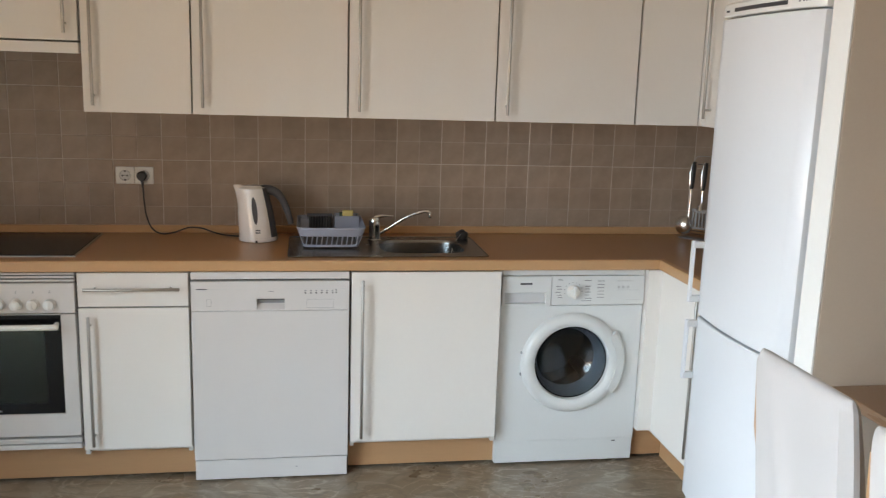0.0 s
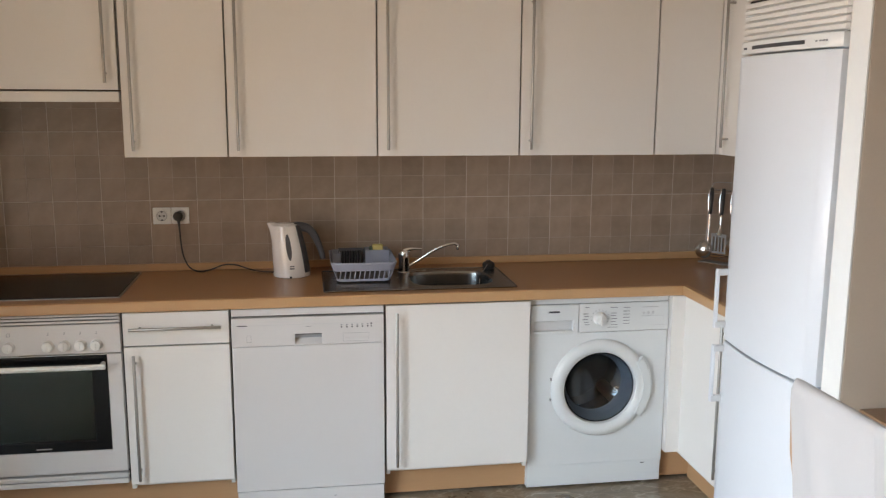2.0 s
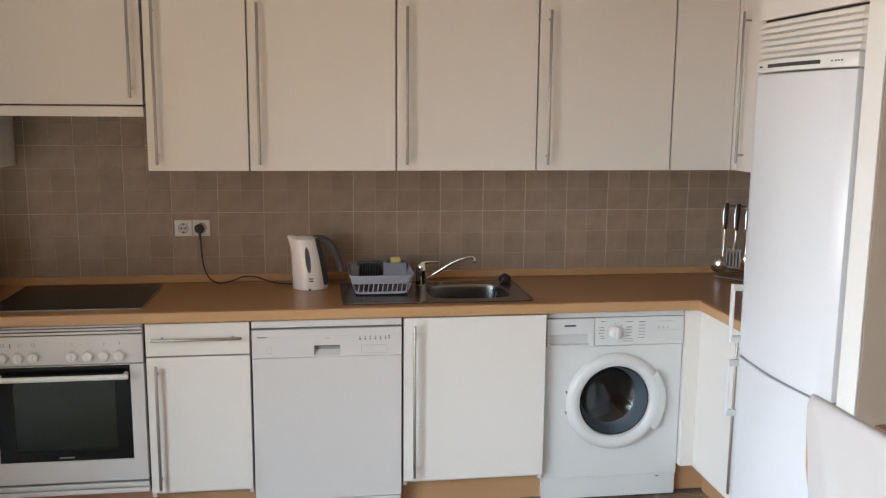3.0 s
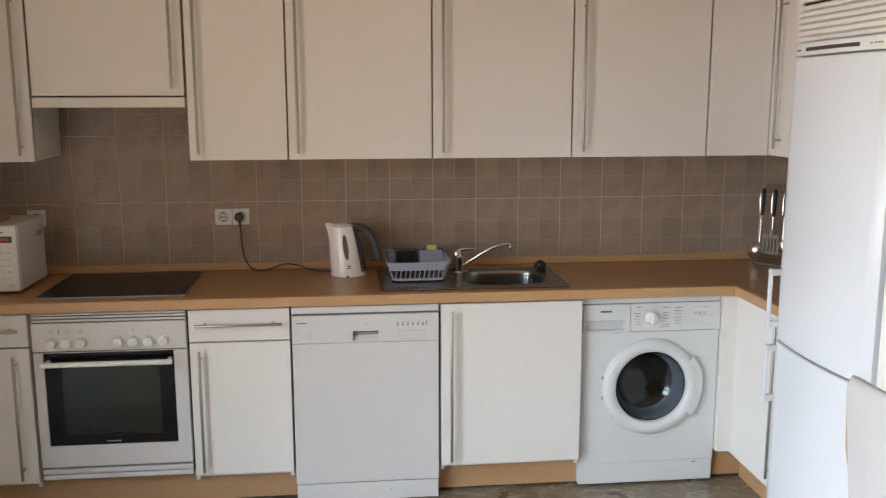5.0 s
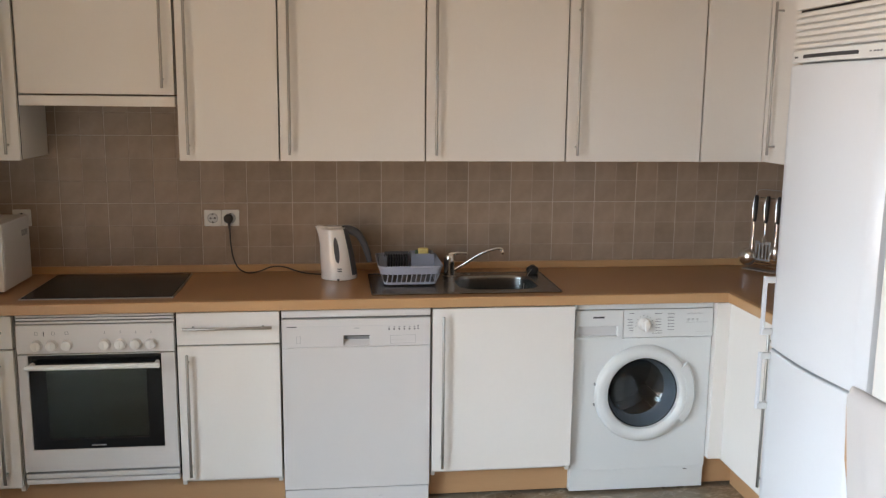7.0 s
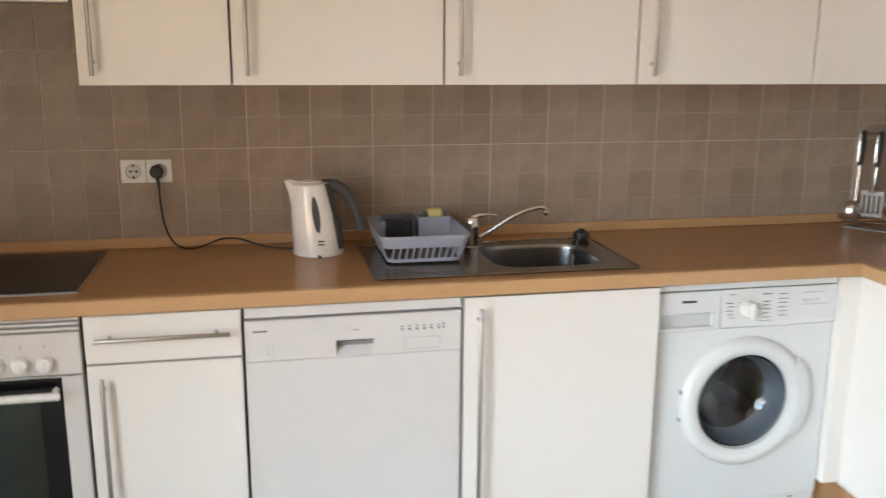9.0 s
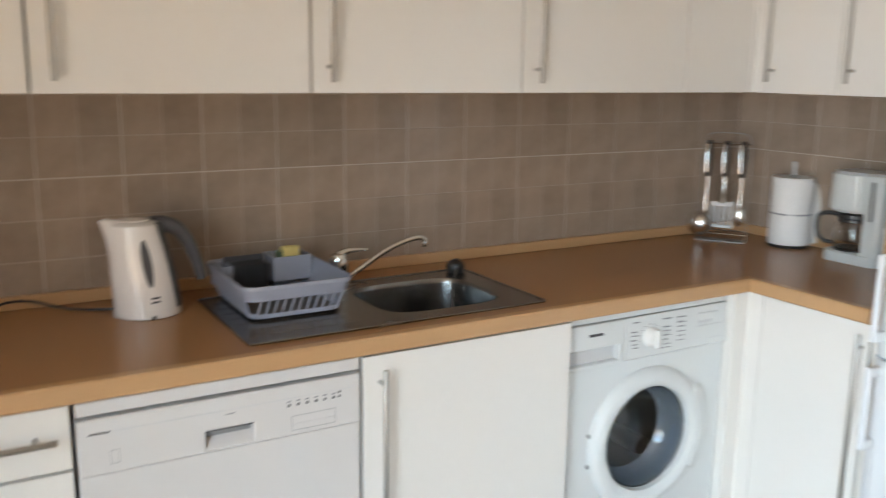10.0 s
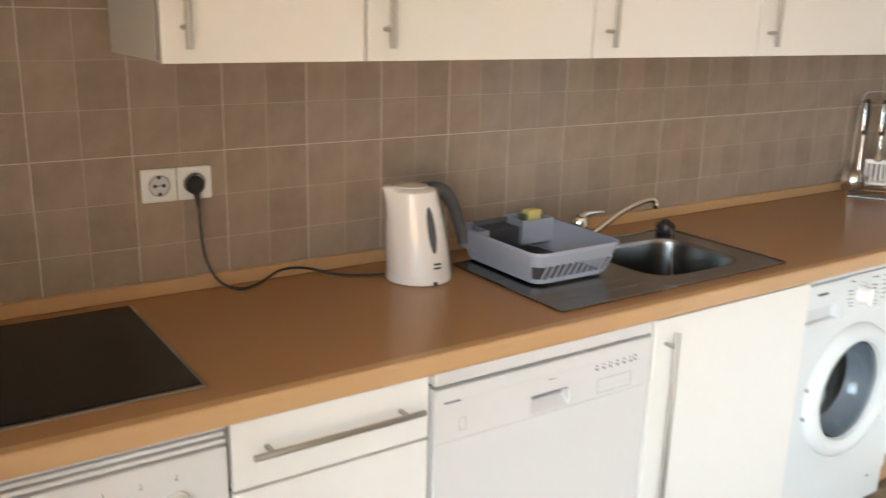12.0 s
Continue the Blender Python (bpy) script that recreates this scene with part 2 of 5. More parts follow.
def sheet_with_hole(hole, centre, corners, make):
    """A flat ring between a hole's outline and a rectangle, both seen from the centre; make turns (u, v) into a place."""
    u0, u1, v0, v1 = corners
    angles = sorted([math.atan2(v - centre[1], u - centre[0]) for u in (u0, u1) for v in (v0, v1)] + [2 * math.pi * k / 48 - math.pi for k in range(48)])
    inner, outer = [], []
    for a in angles:
        c, s = math.cos(a), math.sin(a)
        reach = min(((u1 if c > 0 else u0) - centre[0]) / c if abs(c) > 1e-9 else 1e9, ((v1 if s > 0 else v0) - centre[1]) / s if abs(s) > 1e-9 else 1e9)
        outer.append(make(centre[0] + reach * c, centre[1] + reach * s))
        k = hole(a)
        inner.append(make(centre[0] + k * c, centre[1] + k * s))
    return loft([outer, inner], True, (False, False))


def ring_frame(outer, inner, y0, y1):
    """A flat frame in the x-z plane between two rectangles (x0, x1, z0, z1), from y0 to y1."""
    def loop(r, y, d=0.0):
        x0, x1, z0, z1 = r
        return [(x0 + d, y, z0 + d), (x1 - d, y, z0 + d), (x1 - d, y, z1 - d), (x0 + d, y, z1 - d)]
    e = 0.002
    rows = [loop(outer, y1), loop(outer, y0 + e), loop(outer, y0, e), loop(inner, y0, -e), loop(inner, y0 + e), loop(inner, y1), loop(outer, y1)]
    bm = loft(rows, True, (False, False))
    bmesh.ops.remove_doubles(bm, verts=bm.verts, dist=1e-5)
    bmesh.ops.recalc_face_normals(bm, faces=bm.faces)
    return bm


def part(name, bm, material, parent=None, label="", smooth=False, kind=""):
    me = bpy.data.meshes.new(name)
    bm.to_mesh(me)
    bm.free()
    me.materials.append(material)
    if smooth:
        me.set_sharp_from_angle(angle=radians(38))
        for p in me.polygons:
            p.use_smooth = True
    ob = new(name, me)
    if parent is not None:
        ob.parent = parent
        if parent.type == "EMPTY":
            ob.matrix_parent_inverse = parent.matrix_basis.inverted()
    if label or kind:
        tagged(ob, label=label, kind=kind)
    return ob


def thing(name, at, label, category, group=""):
    e = new(name)
    e.empty_display_size = 0.05
    e.location = at
    return tagged(e, label, category, group)


def structure(name, bm, material, label=""):
    return tagged(part(name, bm, material), label=label, kind="structure")


def bar_handle(parent, x, y, z0, z1, axis="z", out=(0, -1), name="handle", stub=0.036):
    """A round steel bar on two pegs; the bar stands 3 cm off the front at (x, y)."""
    ox, oy = out[0] * 0.032, out[1] * 0.032
    bx, by = x + ox, y + oy
    if axis == "z":
        h = part(name, turned((bx, by, z0), [(0.0055, 0), (0.006, 0.001), (0.006, z1 - z0 - 0.001), (0.0055, z1 - z0)], 12), STEEL, parent, "slim brushed steel bar handle", True)
        pegs = [(bx, by, z0 + stub), (bx, by, z1 - stub)]
    else:
        h = part(name, turned((z0, by, x), [(0.0055, 0), (0.006, 0.001), (0.006, z1 - z0 - 0.001), (0.0055, z1 - z0)], 12, "x"), STEEL, parent, "slim brushed steel bar handle", True)
        pegs = [(z0 + stub, by, x), (z1 - stub, by, x)]
    for p in pegs:
        q = (p[0] - ox, p[1] - oy, p[2])
        part("peg", tube([q, p], 0.0048, 10), STEEL, h, smooth=True)
    return h


# ---- the room ----
RX, CZ = 3.45, 2.55
structure("floor", box(3.65, 5.2, -6.7, -1.64, -0.1, 0.0, 0, bm=box(-0.84, 3.65, -6.7, 0.2, -0.1, 0.0, 0)), FLOOR, "brown marbled vinyl floor with pale veins")
structure("wall_north", box(-0.64, 3.65, 0.006, 0.2, 0, CZ, 0), WALL, "cream plaster wall behind the kitchen units")
structure("wall_east", box(RX + 0.006, 3.65, -1.640, 0.004, 0, CZ, 0), WALL, "cream plaster wall behind the corner worktop")
structure("wall_stub", box(2.846, 3.65, -1.722, -1.640, 0, CZ, 0.004), TANWALL, "tan plaster wall end beside the fridge")
# thin sheet added; its white paints the window light on the wall's end face
structure("trim", box(2.839, 2.8455, -1.722, -1.640, 0, CZ, 0.002), CEILING, "thin added white sheet painting the window light on the wall end")
structure("wall_dining", box(3.65, 5.2, -1.722, -1.640, 0, CZ, 0), TANWALL, "tan plaster wall behind the dining table")
structure("wall_southeast", box(5.0, 5.2, -6.5, -1.722, 0, CZ, 0), TANWALL, "tan plaster wall beside the dining table")
bm = box(-0.84, -0.64, -2.05, 0.2, 0, CZ, 0)
for b in ((-0.84, -0.64, -6.5, -4.85, 0, CZ), (-0.84, -0.64, -4.85, -2.05, 2.25, CZ), (-0.84, -0.64, -4.85, -2.05, 0, 0.12)):
    box(*b, 0, bm=bm)
structure("wall_west", bm, WALL, "cream plaster wall with a tall balcony window")
structure("wall_south", box(-0.84, 5.2, -6.7, -6.5, 0, CZ, 0), TANWALL, "tan plaster wall behind the walker")
structure("ceiling", box(-0.84, 5.2, -6.7, 0.2, CZ, CZ + 0.15, 0), CEILING, "white plaster ceiling")


def window(name, along, fixed, lo, hi, z0, z1, panes):
    w = tagged(new(name), "white framed window letting in daylight", "window", kind="structure")

    def bar(a0, a1, b0, b1):
        return box(fixed - 0.03, fixed + 0.03, a0, a1, b0, b1, 0.004) if along == "y" else box(a0, a1, fixed - 0.03, fixed + 0.03, b0, b1, 0.004)

    t = 0.06
    bm = bar(lo, hi, z0, z0 + t)
    for b in ((lo, hi, z1 - t, z1), (lo, lo + t, z0 + t, z1 - t), (hi - t, hi, z0 + t, z1 - t)):
        merge(bm, bar(*b))
    step = (hi - lo) / panes
    for k in range(1, panes):
        merge(bm, bar(lo + k * step - t / 2, lo + k * step + t / 2, z0 + t, z1 - t))
    part("window_frame", bm, WINDOWWHITE, w)
    for k in range(panes):
        a, b = lo + k * step + t / 2, lo + (k + 1) * step - t / 2
        g = box(fixed - 0.004, fixed + 0.004, a, b, z0 + t, z1 - t, 0) if along == "y" else box(a, b, fixed - 0.004, fixed + 0.004, z0 + t, z1 - t, 0)
        part("pane", g, CLEAR, w).visible_shadow = False


window("window_1", "y", -0.76, -4.85, -2.05, 0.12, 2.25, 3)

# ---- base units ----
YF, ZB, ZT = -0.60, 0.147, 0.8385


def base_cabinet(name, x0, x1, label, drawer=None, handle_side="left", door_out=0.0):
    c = thing(name, (x0, YF, 0), label, "cabinet", "base cabinets")
    y = YF - door_out
    bm = box(x0 + 0.001, x0 + 0.017, y + 0.022, -0.02, 0.12, ZT, 0.001)
    box(x1 - 0.017, x1 - 0.001, y + 0.022, -0.02, 0.12, ZT, 0.001, bm=bm)
    box(x0 + 0.018, x1 - 0.018, y + 0.05, -0.02, 0.12, 0.136, 0.001, bm=bm)
    box(x0 + 0.018, x1 - 0.018, -0.04, -0.02, 0.14, ZT, 0.001, bm=bm)
    part("body", bm, CARCASE, c)
    part("shadow_gap", box(x0 + 0.003, x1 - 0.003, y + 0.0205, y + 0.0215, ZB + 0.002, ZT, 0), GAP, c)
    top = ZT - 0.001
    if drawer:
        d = part("drawer_front", box(x0 + 0.003, x1 - 0.003, y, y + 0.019, drawer + 0.003, top, 0.0015), FRONT, c)
        bar_handle(d, (drawer + top) / 2 + 0.008, y, x0 + 0.03, x1 - 0.03, "x")
        top = drawer - 0.003
    door = part("door", box(x0 + 0.003, x1 - 0.003, y, y + 0.019, ZB, top, 0.0015), FRONT, c)
    hx = x0 + 0.043 if handle_side == "left" else x1 - 0.055
    bar_handle(door, hx, y, 0.172, min(0.814, top - 0.026))
    return c


base_cabinet("base_cabinet", -0.62, -0.005, "white laminate base cabinet with a drawer and steel bar handles", 0.706, "right")
base_cabinet("base_cabinet", 0.60, 1.00, "narrow white laminate base cabinet with one drawer above its door", 0.706)
base_cabinet("sink_cabinet", 1.605, 2.198, "white laminate sink cabinet with one tall plain door", None, door_out=0.009)

# corner cabinet, whose door faces the room's long side
cc = thing("corner_cabinet", (2.868, -0.6, 0), "white laminate corner base cabinet beside the fridge", "cabinet", "base cabinets")
part("body", box(2.890, RX - 0.02, -0.995, -0.03, 0.12, ZT, 0.001), CARCASE, cc)
part("filler_panel", box(2.8105, 2.868, -0.60, -0.581, ZB, ZT, 0.0012), FRONT, cc)
part("filler_panel", box(2.8088, 2.8102, -0.600, -0.50, ZB, ZT, 0), FRONT, cc)
part("shadow_gap", box(2.8045, 2.8086, -0.548, -0.50, 0.02, ZT, 0), GAP, cc)
part("filler_panel", box(2.868, 2.887, -0.653, -0.581, ZB, ZT, 0.0012), FRONT, cc)
d = part("door", box(2.866, 2.885, -0.990, -0.656, ZB, ZT, 0.0015), FRONT, cc)
bar_handle(d, 2.876, -0.974, 0.19, 0.812, out=(-1, 0))

# plinths
for x0, x1 in ((-0.62, 1.003), (1.604, 2.208), (2.813, 2.963)):
    tagged(part("plinth", box(x0, x1, -0.535, -0.519, 0.012, 0.146, 0.001), PLINTH), "beech laminate plinth board under the base cabinets", "plinth", "plinths")
tagged(part("plinth", box(2.947, 2.963, -1.02, -0.536, 0.0, 0.146, 0.001), PLINTH), "beech laminate plinth board under the corner cabinet", "plinth", "plinths")

# ---- worktop ----
WT, WB = 0.885, 0.845
top = thing("worktop", (1.4, -0.3, WB), "beech laminate L-shaped worktop with a lighter front edge", "worktop")
bm = bmesh.new()
xs, ys = (-0.62, 1.40, 2.12, 2.8695, RX - 0.003), (-0.998, -0.594, -0.515, -0.165, -0.003)
cells = [(i, j) for i in range(4) for j in range(1, 4) if (i, j) != (1, 2)] + [(3, 0)]
spots = {}
for i, j in cells:
    for p in ((i, j), (i + 1, j), (i + 1, j + 1), (i, j + 1)):
        if p not in spots:
            spots[p] = bm.verts.new((xs[p[0]], ys[p[1]], WT))
under = {p: bm.verts.new((v.co.x, v.co.y, WB)) for p, v in spots.items()}
loops = [((i, j), (i + 1, j), (i + 1, j + 1), (i, j + 1)) for i, j in cells]
sides = {(q[k], q[(k + 1) % 4]) for q in loops for k in range(4)}
for q in loops:
    bm.faces.new([spots[p] for p in q])
    bm.faces.new([under[p] for p in reversed(q)])
for p, q in sorted(sides):
    if (q, p) not in sides:
        bm.faces.new((under[p], under[q], spots[q], spots[p]))
part("slab", bm, BEECH, top, "brown beech laminate top")
prof = [(-0.594, WB), (-0.6175, WB), (-0.6200, WB + 0.003), (-0.6205, WB + 0.008), (-0.6205, WT - 0.009), (-0.6196, WT - 0.003), (-0.6170, WT), (-0.594, WT)]
part("front_edge", loft([[(-0.62, y, z) for y, z in prof], [(3.4635 + y, y, z) for y, z in prof]]), BEECHEDGE, top, "rounded pale beech front edge")
part("front_edge", loft([[(3.4635 + y, -0.998, z) for y, z in prof], [(3.4635 + y, y, z) for y, z in prof]]), BEECHEDGE, top, "rounded pale beech front edge")
part("upstand", box(-0.62, RX - 0.022, -0.022, -0.003, WT + 0.0005, 0.918, 0.003), BEECHEDGE, top, "narrow beech upstand strip along the wall")
part("upstand", box(RX - 0.022, RX - 0.003, -0.998, -0.003, WT + 0.0005, 0.918, 0.003), BEECHEDGE, top, "narrow beech upstand strip along the wall")


# ---- built-in oven ----
def small_bar(parent, x0, x1, y, z0, z1, material=PRINT, name="print_mark", proud=0.0006):
    return part(name, box(x0, x1, y - proud, y + 0.0002, z0, z1, 0), material, parent)


def oven():
    o = thing("oven", (0.3, YF, 0), "white built-in oven with seven knobs and a black glass door", "oven")
    y = YF
    # body coloured near-black, to put shade in the gaps round the oven's fronts
    part("body", box(0.006, 0.594, y + 0.03, -0.05, 0.15, 0.838, 0.002), GAP, o)
    for k, (a, b) in enumerate(((0.805, 0.8135), (0.818, 0.8265), (0.831, 0.839))):
        part("vent_slat", box(0.0065, 0.5935, y + 0.001 + 0.002 * (k == 1), y + 0.028, a, b, 0.003), ENAMEL, o)
    p = part("control_panel", box(0.0065, 0.5935, y - 0.004, y + 0.028, 0.688, 0.801, 0.003), ENAMEL, o)
    for x in (0.082, 0.138, 0.194, 0.333, 0.391, 0.449, 0.506):
        k = part("knob", turned((x, y - 0.004, 0.722), [(0.0215, 0), (0.0215, -0.006), (0.0195, -0.008), (0.0185, -0.022), (0.016, -0.024), (0.002, -0.0245)], 28, "y"), PLASTIC, p, "round white knob", True)
        part("grip", box(x - 0.003, x + 0.003, y - 0.0305, y - 0.026, 0.709, 0.735, 0.0014), PLASTIC, k)
    for x in (0.082, 0.145, 0.194):
        for u0, u1, v0, v1 in ((-0.006, 0.006, 0.762, 0.7632), (-0.006, 0.006, 0.7738, 0.775), (-0.006, -0.0048, 0.763, 0.774), (0.0048, 0.006, 0.763, 0.774)):
            small_bar(p, x + u0, x + u1, y - 0.004, v0, v1)
    small_bar(p, 0.108, 0.1115, y - 0.004, 0.758, 0.776, DARKPRINT)
    for x in (0.333, 0.391, 0.449, 0.506):
        small_bar(p, x - 0.002, x + 0.004, y - 0.004, 0.764, 0.7655)
        small_bar(p, x + 0.001, x + 0.0025, y - 0.004, 0.766, 0.774)
    # door: white surround round a dark glass panel
    hole = (0.044, 0.541, 0.297, 0.681)
    bm = ring_frame((0.0065, 0.5935, 0.208, 0.683), (hole[0], hole[1], hole[2], 0.6815), y - 0.002, y + 0.028)
    door = part("door", bm, ENAMEL, o, "white oven door round a black glass panel")
    win = (0.105, 0.482, 0.340, 0.630)
    bm = ring_frame((hole[0] + 0.001, hole[1] - 0.001, hole[2] + 0.001, 0.681), win, y, y + 0.02)
    part("black_glass", bm, OVENBLACK, door, "black glass border")
    part("window_pane", box(win[0], win[1], y + 0.002, y + 0.006, win[2], win[3], 0), OVENPANE, door, "dim greenish window glass")
    bm = box(win[0] - 0.03, win[1] + 0.03, -0.15, -0.14, win[2] - 0.03, win[3] + 0.03, 0)
    for b in ((win[0] - 0.03, win[0] - 0.02, -0.568, -0.15, win[2] - 0.03, win[3] + 0.03), (win[1] + 0.02, win[1] + 0.03, -0.568, -0.15, win[2] - 0.03, win[3] + 0.03),
              (win[0] - 0.03, win[1] + 0.03, -0.568, -0.15, win[2] - 0.04, win[2] - 0.03), (win[0] - 0.03, win[1] + 0.03, -0.568, -0.15, win[3] + 0.03, win[3] + 0.04)):
        box(*b, 0, bm=bm)
    part("cavity", bm, OVENDARK, o)
    for yy in (-0.52, -0.46, -0.40, -0.34, -0.28, -0.22):
        part("rack_rod", tube([(win[0] - 0.02, yy, 0.44), (win[1] + 0.02, yy, 0.44)], 0.0025, 8), STEEL, o, smooth=True)
    small_bar(door, 0.262, 0.318, y, 0.309, 0.314, RECESS, "brand_plate")
    h = part("handle", turned((0.046, y - 0.045, 0.645), [(0.008, 0), (0.0105, 0.003), (0.0105, 0.493), (0.008, 0.496)], 16, "x"), PLASTIC, door, "white round bar handle", True)
    for x in (0.062, 0.526):
        part("bracket", tube([(x, y, 0.645), (x, y - 0.045, 0.645)], 0.009, 12), PLASTIC, h, smooth=True)
    for a in (0.154, 0.178):
        part("vent_slat", box(0.0065, 0.5935, y + 0.002, y + 0.028, a, a + 0.0195, 0.004), ENAMEL, o)


oven()


# ---- dishwasher ----
def dishwasher():
    x0, x1, y = 1.007, 1.598, -0.610
    w = thing("dishwasher", (1.3, y, 0), "white free-standing dishwasher with a recessed grip under the worktop", "dishwasher")
    part("body", box(x0 + 0.004, x1 - 0.004, y + 0.032, -0.05, 0.02, 0.838, 0.003), ENAMEL, w)
    part("shadow_gap", box(x0 + 0.002, x1 - 0.002, y + 0.029, y + 0.0315, 0.06, 0.812, 0), GAP, w)
    part("lid", box(x0, x1, y + 0.002, y + 0.06, 0.8120, 0.8405, 0.004), ENAMEL, w)
    gx0, gx1, gz0, gz1 = 1.250, 1.353, 0.697, 0.736
    bm = ring_frame((x0, x1, 0.690, 0.8045), (gx0, gx1, gz0, gz1), y, y + 0.028)
    p = part("control_panel", bm, ENAMEL, w)
    part("grip_recess", loft([[(gx0, y + 0.002, gz0), (gx1, y + 0.002, gz0), (gx1, y + 0.027, gz0 + 0.02), (gx0, y + 0.027, gz0 + 0.02)],
                              [(gx0, y + 0.002, gz0 - 0.001), (gx1, y + 0.002, gz0 - 0.001), (gx1, y + 0.0275, gz0 - 0.001), (gx0, y + 0.0275, gz0 - 0.001)]]), ENAMEL, p)
    part("grip_back", box(gx0 - 0.003, gx1 + 0.003, y + 0.024, y + 0.0275, gz0 + 0.004, gz1 + 0.004, 0), RECESS, p)
    part("grip_lip", box(gx0, gx1, y + 0.003, y + 0.02, gz1 - 0.003, gz1 - 0.0005, 0.0005), DARKPRINT, p)
    small_bar(p, 1.027, 1.066, y, 0.773, 0.7765, DARKPRINT, "brand_plate")
    small_bar(p, 1.072, 1.580, y, 0.7745, 0.7753, PALE)
    small_bar(p, 1.292, 1.312, y, 0.765, 0.767, PRINT)
    for k in range(6):
        x = 1.431 + 0.0205 * k
        small_bar(p, x - 0.003, x + 0.003, y, 0.756, 0.762, DARKPRINT, "indicator")
        small_bar(p, x - 0.0035, x + 0.0035, y, 0.766, 0.7695)
    for z in (0.757, 0.767):
        small_bar(p, 1.5445, 1.5500, y, z, z + 0.0055, DARKPRINT, "indicator")
    for x0b, x1b, z0b, z1b in ((1.064, 1.081, 0.708, 0.736), (1.436, 1.538, 0.700, 0.734)):
        for b in ((x0b, x1b, z0b, z0b + 0.001), (x0b, x1b, z1b - 0.001, z1b), (x0b, x0b + 0.001, z0b, z1b), (x1b - 0.001, x1b, z0b, z1b)):
            small_bar(p, b[0], b[1], y, b[2], b[3], PALEPRINT)
    for k in range(4):
        part("button", box(1.441 + 0.0245 * k, 1.462 + 0.0245 * k, y - 0.0015, y, 0.704, 0.716, 0.0006), ENAMEL, p)
    d = part("door", box(x0, x1, y + 0.003, y + 0.028, 0.090, 0.6885, 0.003), ENAMEL, w)
    part("kick_plate", box(x0 + 0.002, x1 - 0.002, y + 0.008, y + 0.028, 0.006, 0.085, 0.003), ENAMEL, w)
    small_bar(w, 1.392, 1.402, y + 0.008, 0.048, 0.050, PRINT, "screw_cap")
    for x in (x0 + 0.05, x1 - 0.05):
        part("foot", turned((x, -0.54, 0), [(0.02, 0), (0.02, 0.012), (0.012, 0.014), (0.012, 0.03)], 14), DARKPLASTIC, w)


dishwasher()


